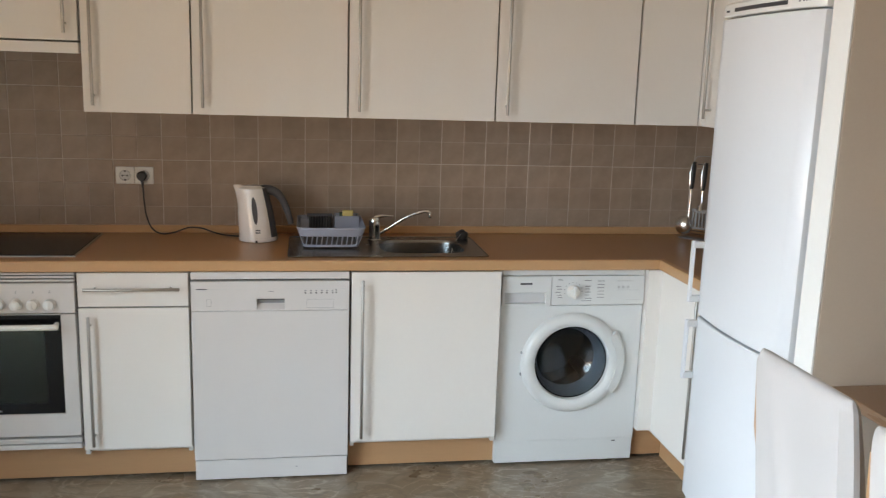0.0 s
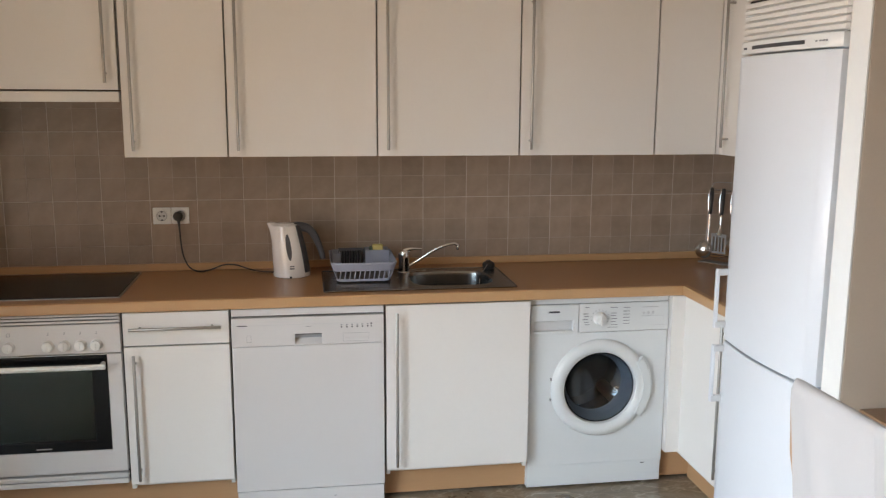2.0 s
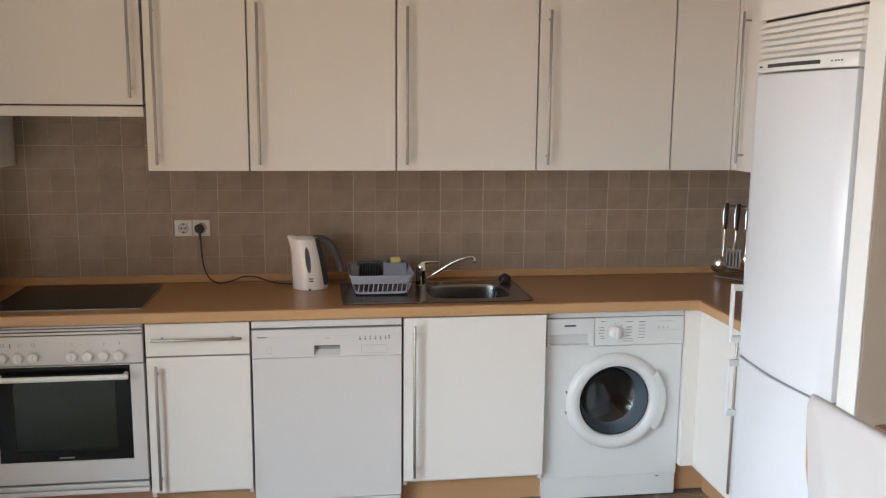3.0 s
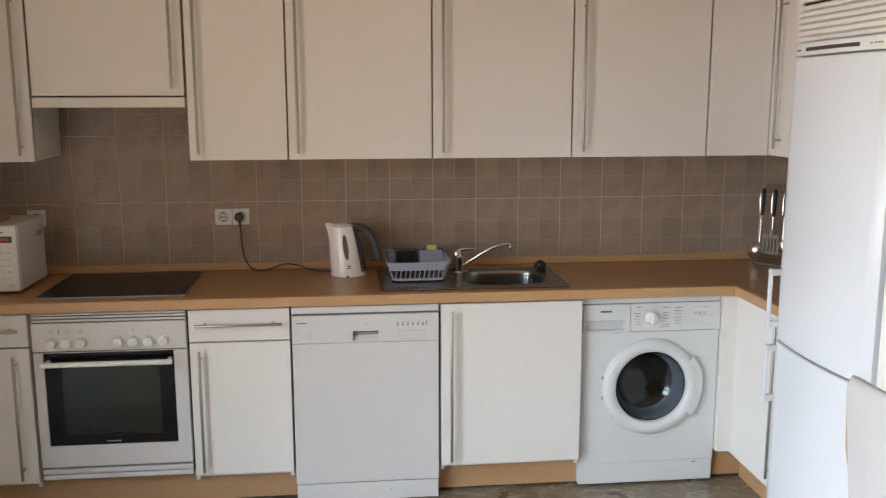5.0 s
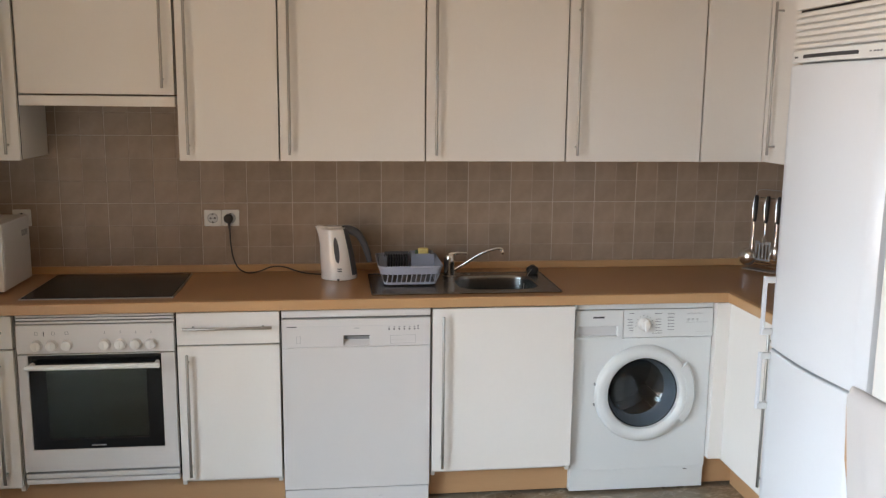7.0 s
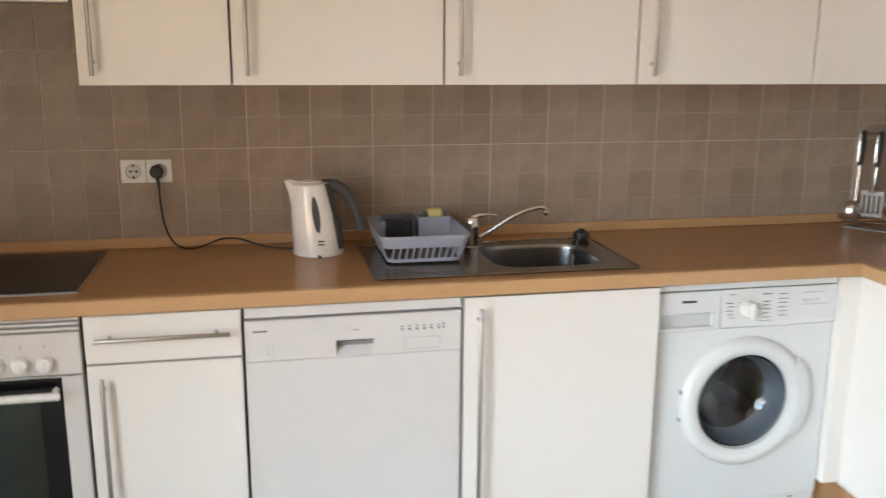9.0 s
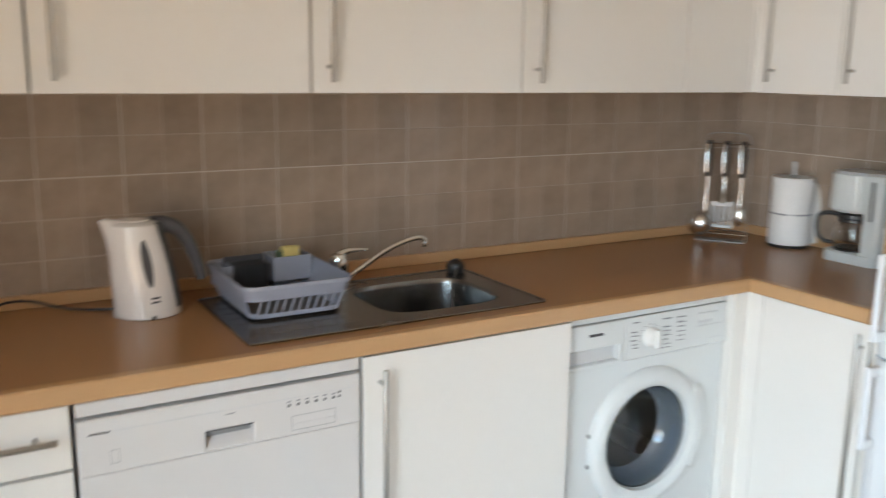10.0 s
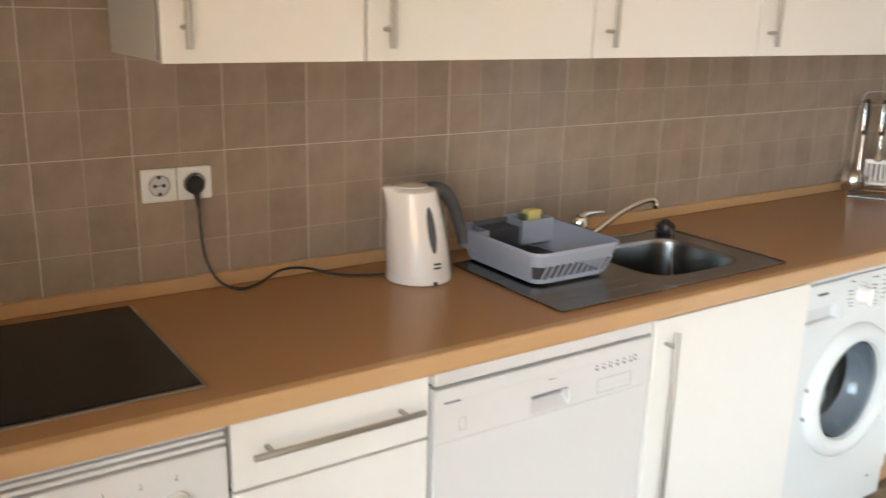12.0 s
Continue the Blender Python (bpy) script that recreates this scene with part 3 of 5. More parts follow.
# ---- washing machine ----
def washing_machine():
    x0, x1, y = 2.206, 2.804, -0.570
    cx, cz, ro, ri = 2.511, 0.446, 0.2125, 0.155
    w = thing("washing_machine", (2.51, y, 0), "white front-loading washing machine with a round glass door", "washing machine")
    part("body", loft([[(x, yy, z) for x, z in ((x0, 0.012), (x1, 0.012), (x1, 0.80), (x0, 0.80))] for yy in (y + 0.0205, -0.04)], True, (False, True)), WASHWHITE, w)
    part("front", sheet_with_hole(lambda a: ri + 0.012, (cx, cz), (x0, x1, 0.108, 0.686), lambda u, v: (u, y, v)), WASHWHITE, w)
    for a in (x0, x1 - 0.004):
        part("side_lip", box(a, a + 0.004, y + 0.0005, y + 0.021, 0.105, 0.69, 0), WASHWHITE, w)
    part("kick_panel", box(x0 + 0.001, x1 - 0.001, y + 0.004, y + 0.03, 0.010, 0.1065, 0.003), WASHWHITE, w)
    small_bar(w, 2.713, 2.729, y + 0.004, 0.091, 0.095, DARKPRINT, "service_slot")
    part("top_plate", box(x0 - 0.002, x1, y - 0.004, -0.04, 0.8135, 0.836, 0.004), WASHWHITE, w)
    part("shadow_gap", box(x0 + 0.003, x1 - 0.003, y + 0.012, -0.05, 0.80, 0.8135, 0), GAP, w)
    tilt = 0.006
    bm = loft([[(x0 + 0.206, y - 0.004, 0.688), (x1 - 0.001, y - 0.004, 0.688), (x1 - 0.001, y + 0.02, 0.688), (x0 + 0.206, y + 0.02, 0.688)],
               [(x0 + 0.206, y - 0.012, 0.694), (x1 - 0.001, y - 0.012, 0.694), (x1 - 0.001, y + 0.02, 0.694), (x0 + 0.206, y + 0.02, 0.694)],
               [(x0 + 0.206, y - 0.012 + tilt, 0.811), (x1 - 0.001, y - 0.012 + tilt, 0.811), (x1 - 0.001, y + 0.02, 0.811), (x0 + 0.206, y + 0.02, 0.811)]])
    p = part("control_panel", bm, WASHWHITE, w)
    # detergent drawer with its recessed pull
    dx0, dx1 = x0 + 0.001, x0 + 0.204
    bm = ring_frame((dx0, dx1, 0.688, 0.811), (dx0 + 0.012, dx1 - 0.022, 0.699, 0.743), y - 0.010, y + 0.02)
    dr = part("detergent_drawer", bm, WASHWHITE, w)
    part("pull_recess", box(dx0 + 0.01, dx1 - 0.02, y + 0.010, y + 0.02, 0.698, 0.744, 0), PALE, dr)
    small_bar(dr, 2.281, 2.329, y - 0.010, 0.777, 0.7845, DARKPRINT, "brand_plate")
    yp = y - 0.0085
    k = part("programme_knob", turned((2.502, yp, 0.748), [(0.028, 0.004), (0.028, -0.004), (0.024, -0.010), (0.022, -0.022), (0.019, -0.025), (0.002, -0.0255)], 32, "y"), PLASTIC, p, "white programme selector knob", True)
    part("grip", box(2.497, 2.507, yp - 0.034, yp - 0.024, 0.722, 0.774, 0.002), PLASTIC, k)
    for a in range(0, 360, 24):
        u, v = 0.037 * math.cos(radians(a)), 0.037 * math.sin(radians(a))
        small_bar(p, 2.502 + u - 0.002, 2.502 + u + 0.002, yp + 0.0005, 0.748 + v - 0.0008, 0.748 + v + 0.0008, PRINT, "dial_mark", 0.002)
    for z, a, b in ((0.795, 2.437, 2.455), (0.792, 2.547, 2.576), (0.768, 2.429, 2.449), (0.757, 2.433, 2.453), (0.744, 2.427, 2.449), (0.732, 2.433, 2.453), (0.722, 2.437, 2.457), (0.768, 2.551, 2.573), (0.757, 2.549, 2.571), (0.744, 2.551, 2.575), (0.732, 2.549, 2.569), (0.718, 2.551, 2.579), (0.708, 2.536, 2.579)):
        small_bar(p, a, b, yp, z, z + 0.0022, PRINT, "print_mark", 0.003)
    for z in (0.790, 0.775, 0.762, 0.748, 0.735, 0.722):
        small_bar(p, 2.603, 2.631, yp, z, z + 0.002, PRINT, "print_mark", 0.003)
    for x in (2.693, 2.713, 2.733):
        part("button", turned((x, yp, 0.765), [(0.005, 0.003), (0.005, -0.003), (0.003, -0.004)], 12, "y"), PALE, p)
    for x0b, x1b, z in ((2.681, 2.781, 0.752), (2.686, 2.756, 0.790), (2.726, 2.791, 0.712)):
        small_bar(p, x0b, x1b, yp, z, z + 0.0014, PALE, "print_mark", 0.003)
    # round door
    c = (cx, y, cz)
    door = part("door", turned(c, [(ri + 0.012, 0.004), (ro - 0.004, 0.004), (ro, -0.004), (ro - 0.003, -0.016), (ro - 0.014, -0.026), (ro - 0.03, -0.031), (ri + 0.012, -0.026), (ri + 0.002, -0.018), (ri, -0.006), (ri, 0.012)], 56, "y", (False, False)), WASHWHITE, w, "white ring round the door glass", True)
    rings = []
    for a in range(-36, 37, 6):
        ca, sa = math.cos(radians(a)), math.sin(radians(a))
        lo, hi = ri + 0.028 + 0.006 * (abs(a) > 30), ro + 0.017
        rings.append([(cx + r * ca, yy, cz + r * sa) for r, yy in ((lo, y - 0.024), (lo + 0.003, y - 0.0325), (hi - 0.010, y - 0.027), (hi, y - 0.014), (hi - 0.004, y - 0.006), (lo, y - 0.010))])
    part("door_grip", loft(rings), WASHWHITE, door, "curved white grip", True)
    part("gasket", turned(c, [(ri + 0.001, 0.008), (ri - 0.004, 0.014), (ri - 0.010, 0.045), (ri - 0.022, 0.070), (ri - 0.028, 0.080)], 48, "y", (False, False)), GASKET, w, "grey rubber door funnel", True)
    part("glass", turned(c, [(ri - 0.002, -0.002), (ri - 0.008, 0.030), (ri - 0.030, 0.070), (ri - 0.070, 0.092), (0.03, 0.100), (0.001, 0.101), (0.001, 0.097), (0.03, 0.096), (ri - 0.071, 0.088), (ri - 0.033, 0.067), (ri - 0.0125, 0.029), (ri - 0.0065, -0.002), (ri - 0.002, -0.002)], 48, "y", (False, False)), ROUNDGLASS, door, "bowl-shaped tinted door glass", True)
    part("drum", turned(c, [(ri - 0.028, 0.080), (0.19, 0.10), (0.235, 0.13), (0.235, 0.40), (0.20, 0.43), (0.001, 0.43)], 40, "y", (False, False)), DRUM, w, "dark steel drum", True)
    for a in (80, 200, 320):
        ca, sa = math.cos(radians(a)), math.sin(radians(a))
        part("drum_paddle", tube([(cx + 0.205 * ca, y + 0.17, cz + 0.205 * sa), (cx + 0.195 * ca, y + 0.28, cz + 0.195 * sa), (cx + 0.205 * ca, y + 0.40, cz + 0.205 * sa)], 0.03, 10), STEEL, w, smooth=True)
    for s in (-0.045, 0.045):
        part("hinge", box(cx - ro - 0.002, cx - ro + 0.004, y - 0.010, y + 0.001, cz + s - 0.005, cz + s + 0.005, 0.001), RECESS, w)
    for x in (x0 + 0.05, x1 - 0.05):
        part("foot", turned((x, -0.49, 0), [(0.022, 0), (0.022, 0.01), (0.01, 0.012), (0.01, 0.03)], 14), DARKPLASTIC, w)


washing_machine()

# ---- wall units ----
UF, UZ, UT = -0.350, 1.411, 2.300


def wall_cabinet(x0, x1, label, side="left", z0=UZ, handle=True, y=UF):
    c = thing("wall_cabinet", (x0, y, z0), label, "cabinet", "wall cabinets")
    bm = box(x0 + 0.001, x0 + 0.017, y + 0.021, -0.012, z0 + 0.003, UT, 0.001)
    box(x1 - 0.017, x1 - 0.001, y + 0.021, -0.012, z0 + 0.003, UT, 0.001, bm=bm)
    box(x0 + 0.017, x1 - 0.017, y + 0.021, -0.012, z0 + 0.003, z0 + 0.019, 0.001, bm=bm)
    box(x0 + 0.017, x1 - 0.017, y + 0.021, -0.012, UT - 0.017, UT, 0.001, bm=bm)
    part("body", bm, CARCASE, c)
    part("shadow_gap", box(x0 + 0.002, x1 - 0.002, y + 0.0195, y + 0.0208, z0 + 0.005, UT - 0.004, 0), GAP, c)
    d = part("door", box(x0 + 0.0035, x1 - 0.0035, y, y + 0.019, z0, UT - 0.002, 0.0015), FRONT, c)
    if handle:
        bar_handle(d, x0 + 0.043 if side == "left" else x1 - 0.045, y, z0 + 0.026, z0 + 0.026 + 0.64)
    return c


wall_cabinet(-0.62, -0.012, "white laminate wall cabinet with a steel bar handle", "right")
wall_cabinet(0.595, 0.998, "narrow white laminate wall cabinet with a steel bar handle")
for x in (0.998, 1.599, 2.200):
    wall_cabinet(x, x + 0.601, "wide white laminate wall cabinet with a steel bar handle")
wall_cabinet(-0.008, 0.591, "short white laminate wall cabinet above the cooker hood", "right", 1.674)
hood = thing("cooker_hood", (0.29, -0.2, 1.627), "slim pull-out cooker hood with a white front strip", "cooker hood")
part("front_strip", box(-0.006, 0.589, -0.352, -0.332, 1.627, 1.667, 0.002), FRONT, hood, "white laminate front strip")
part("body", box(0.0, 0.583, -0.330, -0.012, 1.640, 1.669, 0.003), PALE, hood)
part("filter", box(0.03, 0.553, -0.310, -0.05, 1.634, 1.640, 0.001), STEEL, hood)

wc = thing("corner_wall_cabinet", (3.1, -0.35, UZ), "white laminate corner wall cabinet with a blank panel and two doors", "cabinet", "wall cabinets")
part("body", box(3.122, RX - 0.01, -0.995, -0.012, UZ + 0.003, UT, 0.001), CARCASE, wc)
part("body", box(2.803, 3.119, -0.328, -0.012, UZ + 0.003, UT, 0.001), CARCASE, wc)
part("blank_panel", box(2.8055, 3.081, UF, UF + 0.019, UZ, UT - 0.002, 0.0015), FRONT, wc)
part("shadow_gap", box(2.799, 3.10, UF + 0.0195, UF + 0.0205, UZ + 0.005, UT - 0.004, 0), GAP, wc)
part("corner_strip", box(3.086, 3.119, UF, UF + 0.019, UZ, UT - 0.002, 0.0015), FRONT, wc)
part("corner_strip", box(3.100, 3.119, UF - 0.028, UF - 0.001, UZ, UT - 0.002, 0.0015), FRONT, wc)
for y0, y1 in ((-0.652, -0.381), (-0.993, -0.656)):
    d = part("door", box(3.100, 3.119, y0, y1, UZ, UT - 0.002, 0.0015), FRONT, wc)
    bar_handle(d, 3.100, y1 - 0.043, UZ + 0.034, UZ + 0.674, out=(-1, 0))

# ---- hob ----
hob = thing("hob", (0.29, -0.3, WT), "black ceramic glass hob with a thin steel frame", "hob")
part("frame", box(0.002, 0.588, -0.540, -0.060, WT, WT + 0.004, 0.0015), STEEL, hob, "thin brushed steel frame")
part("glass_plate", box(0.010, 0.580, -0.532, -0.068, WT + 0.0005, WT + 0.0065, 0.0015), HOBGLASS, hob)


# ---- sink ----
def sink():
    s = thing("sink", (1.76, -0.34, WT), "stainless steel inset sink with a drainer", "sink")
    x0, x1, y0, y1, z = 1.366, 2.152, -0.556, -0.135, WT + 0.004
    c, hw, hh, n = (1.908, -0.350), 0.174, 0.146, 4.0

    def reach(a):
        return 1 / ((abs(math.cos(a)) / hw) ** n + (abs(math.sin(a)) / hh) ** n) ** (1 / n)

    bm = sheet_with_hole(reach, c, (1.675, x1, y0, y1), lambda u, v: (u, v, z))
    angles = [2 * math.pi * k / 56 for k in range(56)]
    rings = []
    for k, d in ((1.0, 0.0), (0.985, -0.004), (0.972, -0.014), (0.955, -0.10), (0.92, -0.135), (0.80, -0.148), (0.20, -0.155), (0.06, -0.156)):
        rings.append([(c[0] + k * reach(a) * math.cos(a), c[1] + k * reach(a) * math.sin(a), z + d) for a in angles])
    part("rim", bm, SINKSTEEL, s)
    part("bowl", loft(rings, True, (False, True)), SINKSTEEL, s, "rounded stainless steel bowl", True)
    part("waste", turned((c[0], c[1], z - 0.155), [(0.032, 0), (0.032, 0.003), (0.026, 0.003), (0.022, 0.0005), (0.001, 0.0005)], 24), CHROME, s, smooth=True)
    part("drainer", box(x0, 1.676, y0, y1, WT + 0.0008, z, 0.001), SINKSTEEL, s, "ribbed stainless drainer")
    for k in range(7):
        part("rib", tube([(1.385, -0.500 + 0.050 * k, z - 0.0004), (1.650, -0.500 + 0.050 * k, z - 0.0004)], 0.0011, 8), SINKSTEEL, s, smooth=True)
    bm = tube(rounded(x0, x1, y0, y1, z - 0.0005, 0.012, 4) + [rounded(x0, x1, y0, y1, z - 0.0005, 0.012, 4)[0]], 0.0032, 8)
    part("edge_bead", bm, SINKSTEEL, s, smooth=True)
    # mixer tap
    t = thing("mixer_tap", (1.724, -0.208, z), "chrome single-lever mixer tap with a long swivel spout", "tap")
    b = (1.724, -0.208, z)
    part("body", turned(b, [(0.030, 0), (0.030, 0.004), (0.025, 0.008), (0.0235, 0.055), (0.025, 0.060), (0.025, 0.088), (0.020, 0.098), (0.004, 0.102)], 24), CHROME, t, smooth=True)
    lever = smooth_path([(1.724, -0.208, z + 0.094), (1.746, -0.211, z + 0.104), (1.776, -0.214, z + 0.106), (1.802, -0.217, z + 0.105)], 5)
    part("lever", tube(lever, 0.006, 10, [0.013 - 0.0080 * min(1, k / (len(lever) - 1) * 1.3) for k in range(len(lever))]), CHROME, t, smooth=True)
    sp = smooth_path([(1.735, -0.203, z + 0.022), (1.775, -0.214, z + 0.048), (1.850, -0.235, z + 0.100), (1.900, -0.249, z + 0.124), (1.938, -0.259, z + 0.133), (1.953, -0.263, z + 0.126), (1.954, -0.2635, z + 0.114)], 6)
    part("spout", tube(sp, 0.0074, 12), CHROME, t, smooth=True)
    part("nozzle", turned((1.954, -0.2635, z + 0.108), [(0.007, 0), (0.0078, 0.002), (0.0078, 0.013), (0.006, 0.015)], 16), CHROME, t, smooth=True)
    # plug on its chain
    p = thing("sink_plug", (2.112, -0.168, z), "black rubber sink plug on a bead chain", "plug")
    part("stopper", turned((2.112, -0.168, z), [(0.022, 0), (0.027, 0.006), (0.029, 0.018), (0.025, 0.028), (0.014, 0.034), (0.010, 0.038), (0.002, 0.039)], 20), DARKPLASTIC, p, smooth=True)
    part("stopper_ring", tube([(2.112 + 0.012 * math.cos(a), -0.168, z + 0.031 + 0.008 * math.sin(a)) for a in [k * math.pi / 6 for k in range(13)]], 0.002, 6), DARKPLASTIC, p, smooth=True)
    chain = smooth_path([(2.112, -0.176, z + 0.030), (2.085, -0.215, z + 0.010), (2.062, -0.235, z - 0.02), (2.050, -0.26, z - 0.07), (2.040, -0.27, z - 0.10)], 5)
    part("chain", tube(chain, 0.0014, 6), STEEL, p, smooth=True)


sink()


# ---- kettle ----
def kettle():
    z = WT
    k = thing("kettle", (1.231, -0.181, z), "cream white plastic electric kettle with a grey handle", "kettle")
    part("base_ring", turned((1.232, -0.181, z), [(0.076, 0), (0.0795, 0.002), (0.0805, 0.010), (0.079, 0.020)], 36), CREAM, k, smooth=True)
    rings, seg = [], 48
    for f in [i / 16 for i in range(17)]:
        r = 0.0785 - 0.0205 * f + 0.004 * math.sin(math.pi * f)
        cx = 1.232 - 0.022 * f
        ring = []
        for i in range(seg):
            a = 2 * math.pi * i / seg
            d = (a - math.pi + math.pi) % (2 * math.pi) - math.pi
            lip = 0.022 * math.exp(-(d / 0.30) ** 2) * max(0.0, (f - 0.60) / 0.40) ** 1.6
            q = r + lip
            ring.append((cx - q * math.cos(d), -0.181 - q * math.sin(d), z + 0.020 + 0.200 * f + 0.010 * (lip > 0.004) * f))
        rings.append(ring)
    top = rings[-1]
    rings.append([(1.210 + (x - 1.210) * 0.90, -0.181 + (y + 0.181) * 0.90, zz + 0.004) for x, y, zz in top])
    rings.append([(1.210 + (x - 1.210) * 0.5, -0.181 + (y + 0.181) * 0.5, z + 0.228) for x, y, zz in top])
    body = part("body", loft(rings), CREAM, k, "glossy cream white jug body", True)
    # water gauge: a long oval window let into the front
    gauge = []
    for q, dy in ((1.0, 0.0006), (0.86, -0.0016), (0.72, -0.0012)):
        ring = []
        for i in range(28):
            a = 2 * math.pi * i / 28
            f = 0.565 + 0.29 * q * math.sin(a)
            r = 0.0785 - 0.0205 * f + 0.004 * math.sin(math.pi * f)
            u = 0.0115 * q * math.cos(a) + 0.002
            ring.append((1.232 - 0.022 * f + u, -0.181 - math.sqrt(r * r - u * u) + dy, z + 0.020 + 0.200 * f))
        gauge.append(ring)
    part("water_gauge", loft(gauge, True, (False, True)), GREYPLASTIC, body, "oval smoked water gauge", True)
    for dz in (0.040, 0.050):
        part("print_mark", box(1.225, 1.244, -0.2603, -0.2530, z + dz, z + dz + 0.0045, 0.0005), DARKPRINT, body)
    part("switch", box(1.224, 1.233, -0.2635, -0.2560, z + 0.001, z + 0.010, 0.001), DARKPLASTIC, k)
    # grey back spine, lid catch and loop handle on the wall side
    spine = []
    for f in [i / 10 for i in range(11)]:
        r = 0.0785 - 0.0205 * f + 0.004 * math.sin(math.pi * f)
        cx = 1.232 - 0.022 * f
        ring = [(cx + (r + 0.0015) * math.cos(a), -0.181 + (r + 0.0015) * math.sin(a), z + 0.020 + 0.203 * f) for a in [radians(d) for d in range(-44, 41, 7)]]
        ring += [(cx + (r - 0.006) * math.cos(a), -0.181 + (r - 0.006) * math.sin(a), z + 0.020 + 0.203 * f) for a in [radians(d) for d in range(40, -45, -7)]]
        spine.append(ring)
    part("spine", loft(spine), GREYPLASTIC, k, "slate grey back panel", True)
    ca, sa = math.cos(radians(4)), math.sin(radians(4))

    def at(r, h):
        return (1.216 + r * ca, -0.181 + r * sa, z + h)

    h = smooth_path([at(0.040, 0.213), at(0.068, 0.211), at(0.096, 0.197), at(0.118, 0.168), at(0.134, 0.132), at(0.145, 0.098), at(0.151, 0.068)], 6)
    n = len(h) - 1
    part("handle", tube(h, 0.012, 12, [0.0120 + 0.0100 * (1 - i / n) ** 2 + 0.002 * math.sin(math.pi * i / n) for i in range(n + 1)]), GREYPLASTIC, k, "slate grey open handle", True)
    part("lid", turned((1.208, -0.181, z + 0.2275), [(0.040, 0), (0.038, 0.003), (0.012, 0.006), (0.001, 0.0062)], 28), CREAM, k, smooth=True)
    part("lid_catch", box(1.244, 1.272, -0.190, -0.164, z + 0.219, z + 0.232, 0.004), DARKPLASTIC, k)
    k.location.x += 0.004


kettle()


# ---- sockets and the kettle's lead ----
def socket(x0, x1, z0, z1, count, label):
    s = thing("wall_socket", ((x0 + x1) / 2, 0, (z0 + z1) / 2), label, "socket")
    y = -0.0045
    w = (x1 - x0) / count
    for k in range(count):
        a, b = x0 + k * w + 0.0006, x0 + (k + 1) * w - 0.0006
        cx, cz = (a + b) / 2, (z0 + z1) / 2
        f = part("face_plate", box(a, b, y - 0.010, y, z0, z1, 0.004), PLASTIC, s)
        ringp = [(0.0275, 0.001), (0.0275, -0.003), (0.0245, -0.003), (0.0225, -0.0005)]
        part("cup", turned((cx, y - 0.010, cz), ringp, 28, "y", (False, False)), PLASTIC, f, smooth=True)
        part("cup_floor", turned((cx, y - 0.0103, cz), [(0.0228, 0.0), (0.0005, -0.0003)], 28, "y", (False, False)), PALE, f)
        # flat grey ring paints the shade round the inside of the cup
        part("cup_shade", turned((cx, y - 0.0106, cz), [(0.0226, 0.0), (0.0226, -0.0006), (0.0206, -0.0006), (0.0206, 0.0)], 28, "y", (False, False)), RECESS, f)
        part("contact_bar", box(cx - 0.012, cx + 0.012, y - 0.0115, y - 0.0104, cz - 0.0010, cz + 0.0010, 0), PRINT, f)
        for u, v in ((-0.0095, 0), (0.0095, 0), (0, -0.0185), (0, 0.0185)):
            part("contact", turned((cx + u, y - 0.0104, cz + v), [(0.0042, 0), (0.0042, -0.0014), (0.0005, -0.0013)], 10, "y"), DARKPRINT, f)
    return s


socket(0.636, 0.792, 1.094, 1.168, 2, "white double wall socket with a black plug in it")
socket(-0.180, -0.102, 1.10, 1.174, 1, "white single wall socket behind the microwave")
lead = thing("kettle_lead", (0.753, -0.03, 1.13), "black kettle lead with a round plug hanging from the socket", "cable")
part("plug", turned((0.746, -0.015, 1.131), [(0.019, 0), (0.0205, -0.006), (0.0205, -0.024), (0.015, -0.030), (0.001, -0.031)], 24, "y"), DARKPLASTIC, lead, smooth=True)
part("strain_relief", tube([(0.747, -0.034, 1.124), (0.749, -0.038, 1.105), (0.751, -0.038, 1.080)], 0.006, 10, [0.009, 0.006, 0.004]), DARKPLASTIC, lead, smooth=True)
run = smooth_path([(0.751, -0.038, 1.082), (0.754, -0.038, 1.020), (0.762, -0.040, 0.960), (0.786, -0.050, 0.908), (0.828, -0.068, 0.8890), (0.880, -0.062, 0.895), (0.935, -0.048, 0.912),
                   (0.990, -0.052, 0.911), (1.040, -0.074, 0.898), (1.090, -0.098, 0.8900), (1.168, -0.135, 0.8900)], 7)
part("cord", tube(run, 0.0033, 8), DARKPLASTIC, lead, smooth=True)


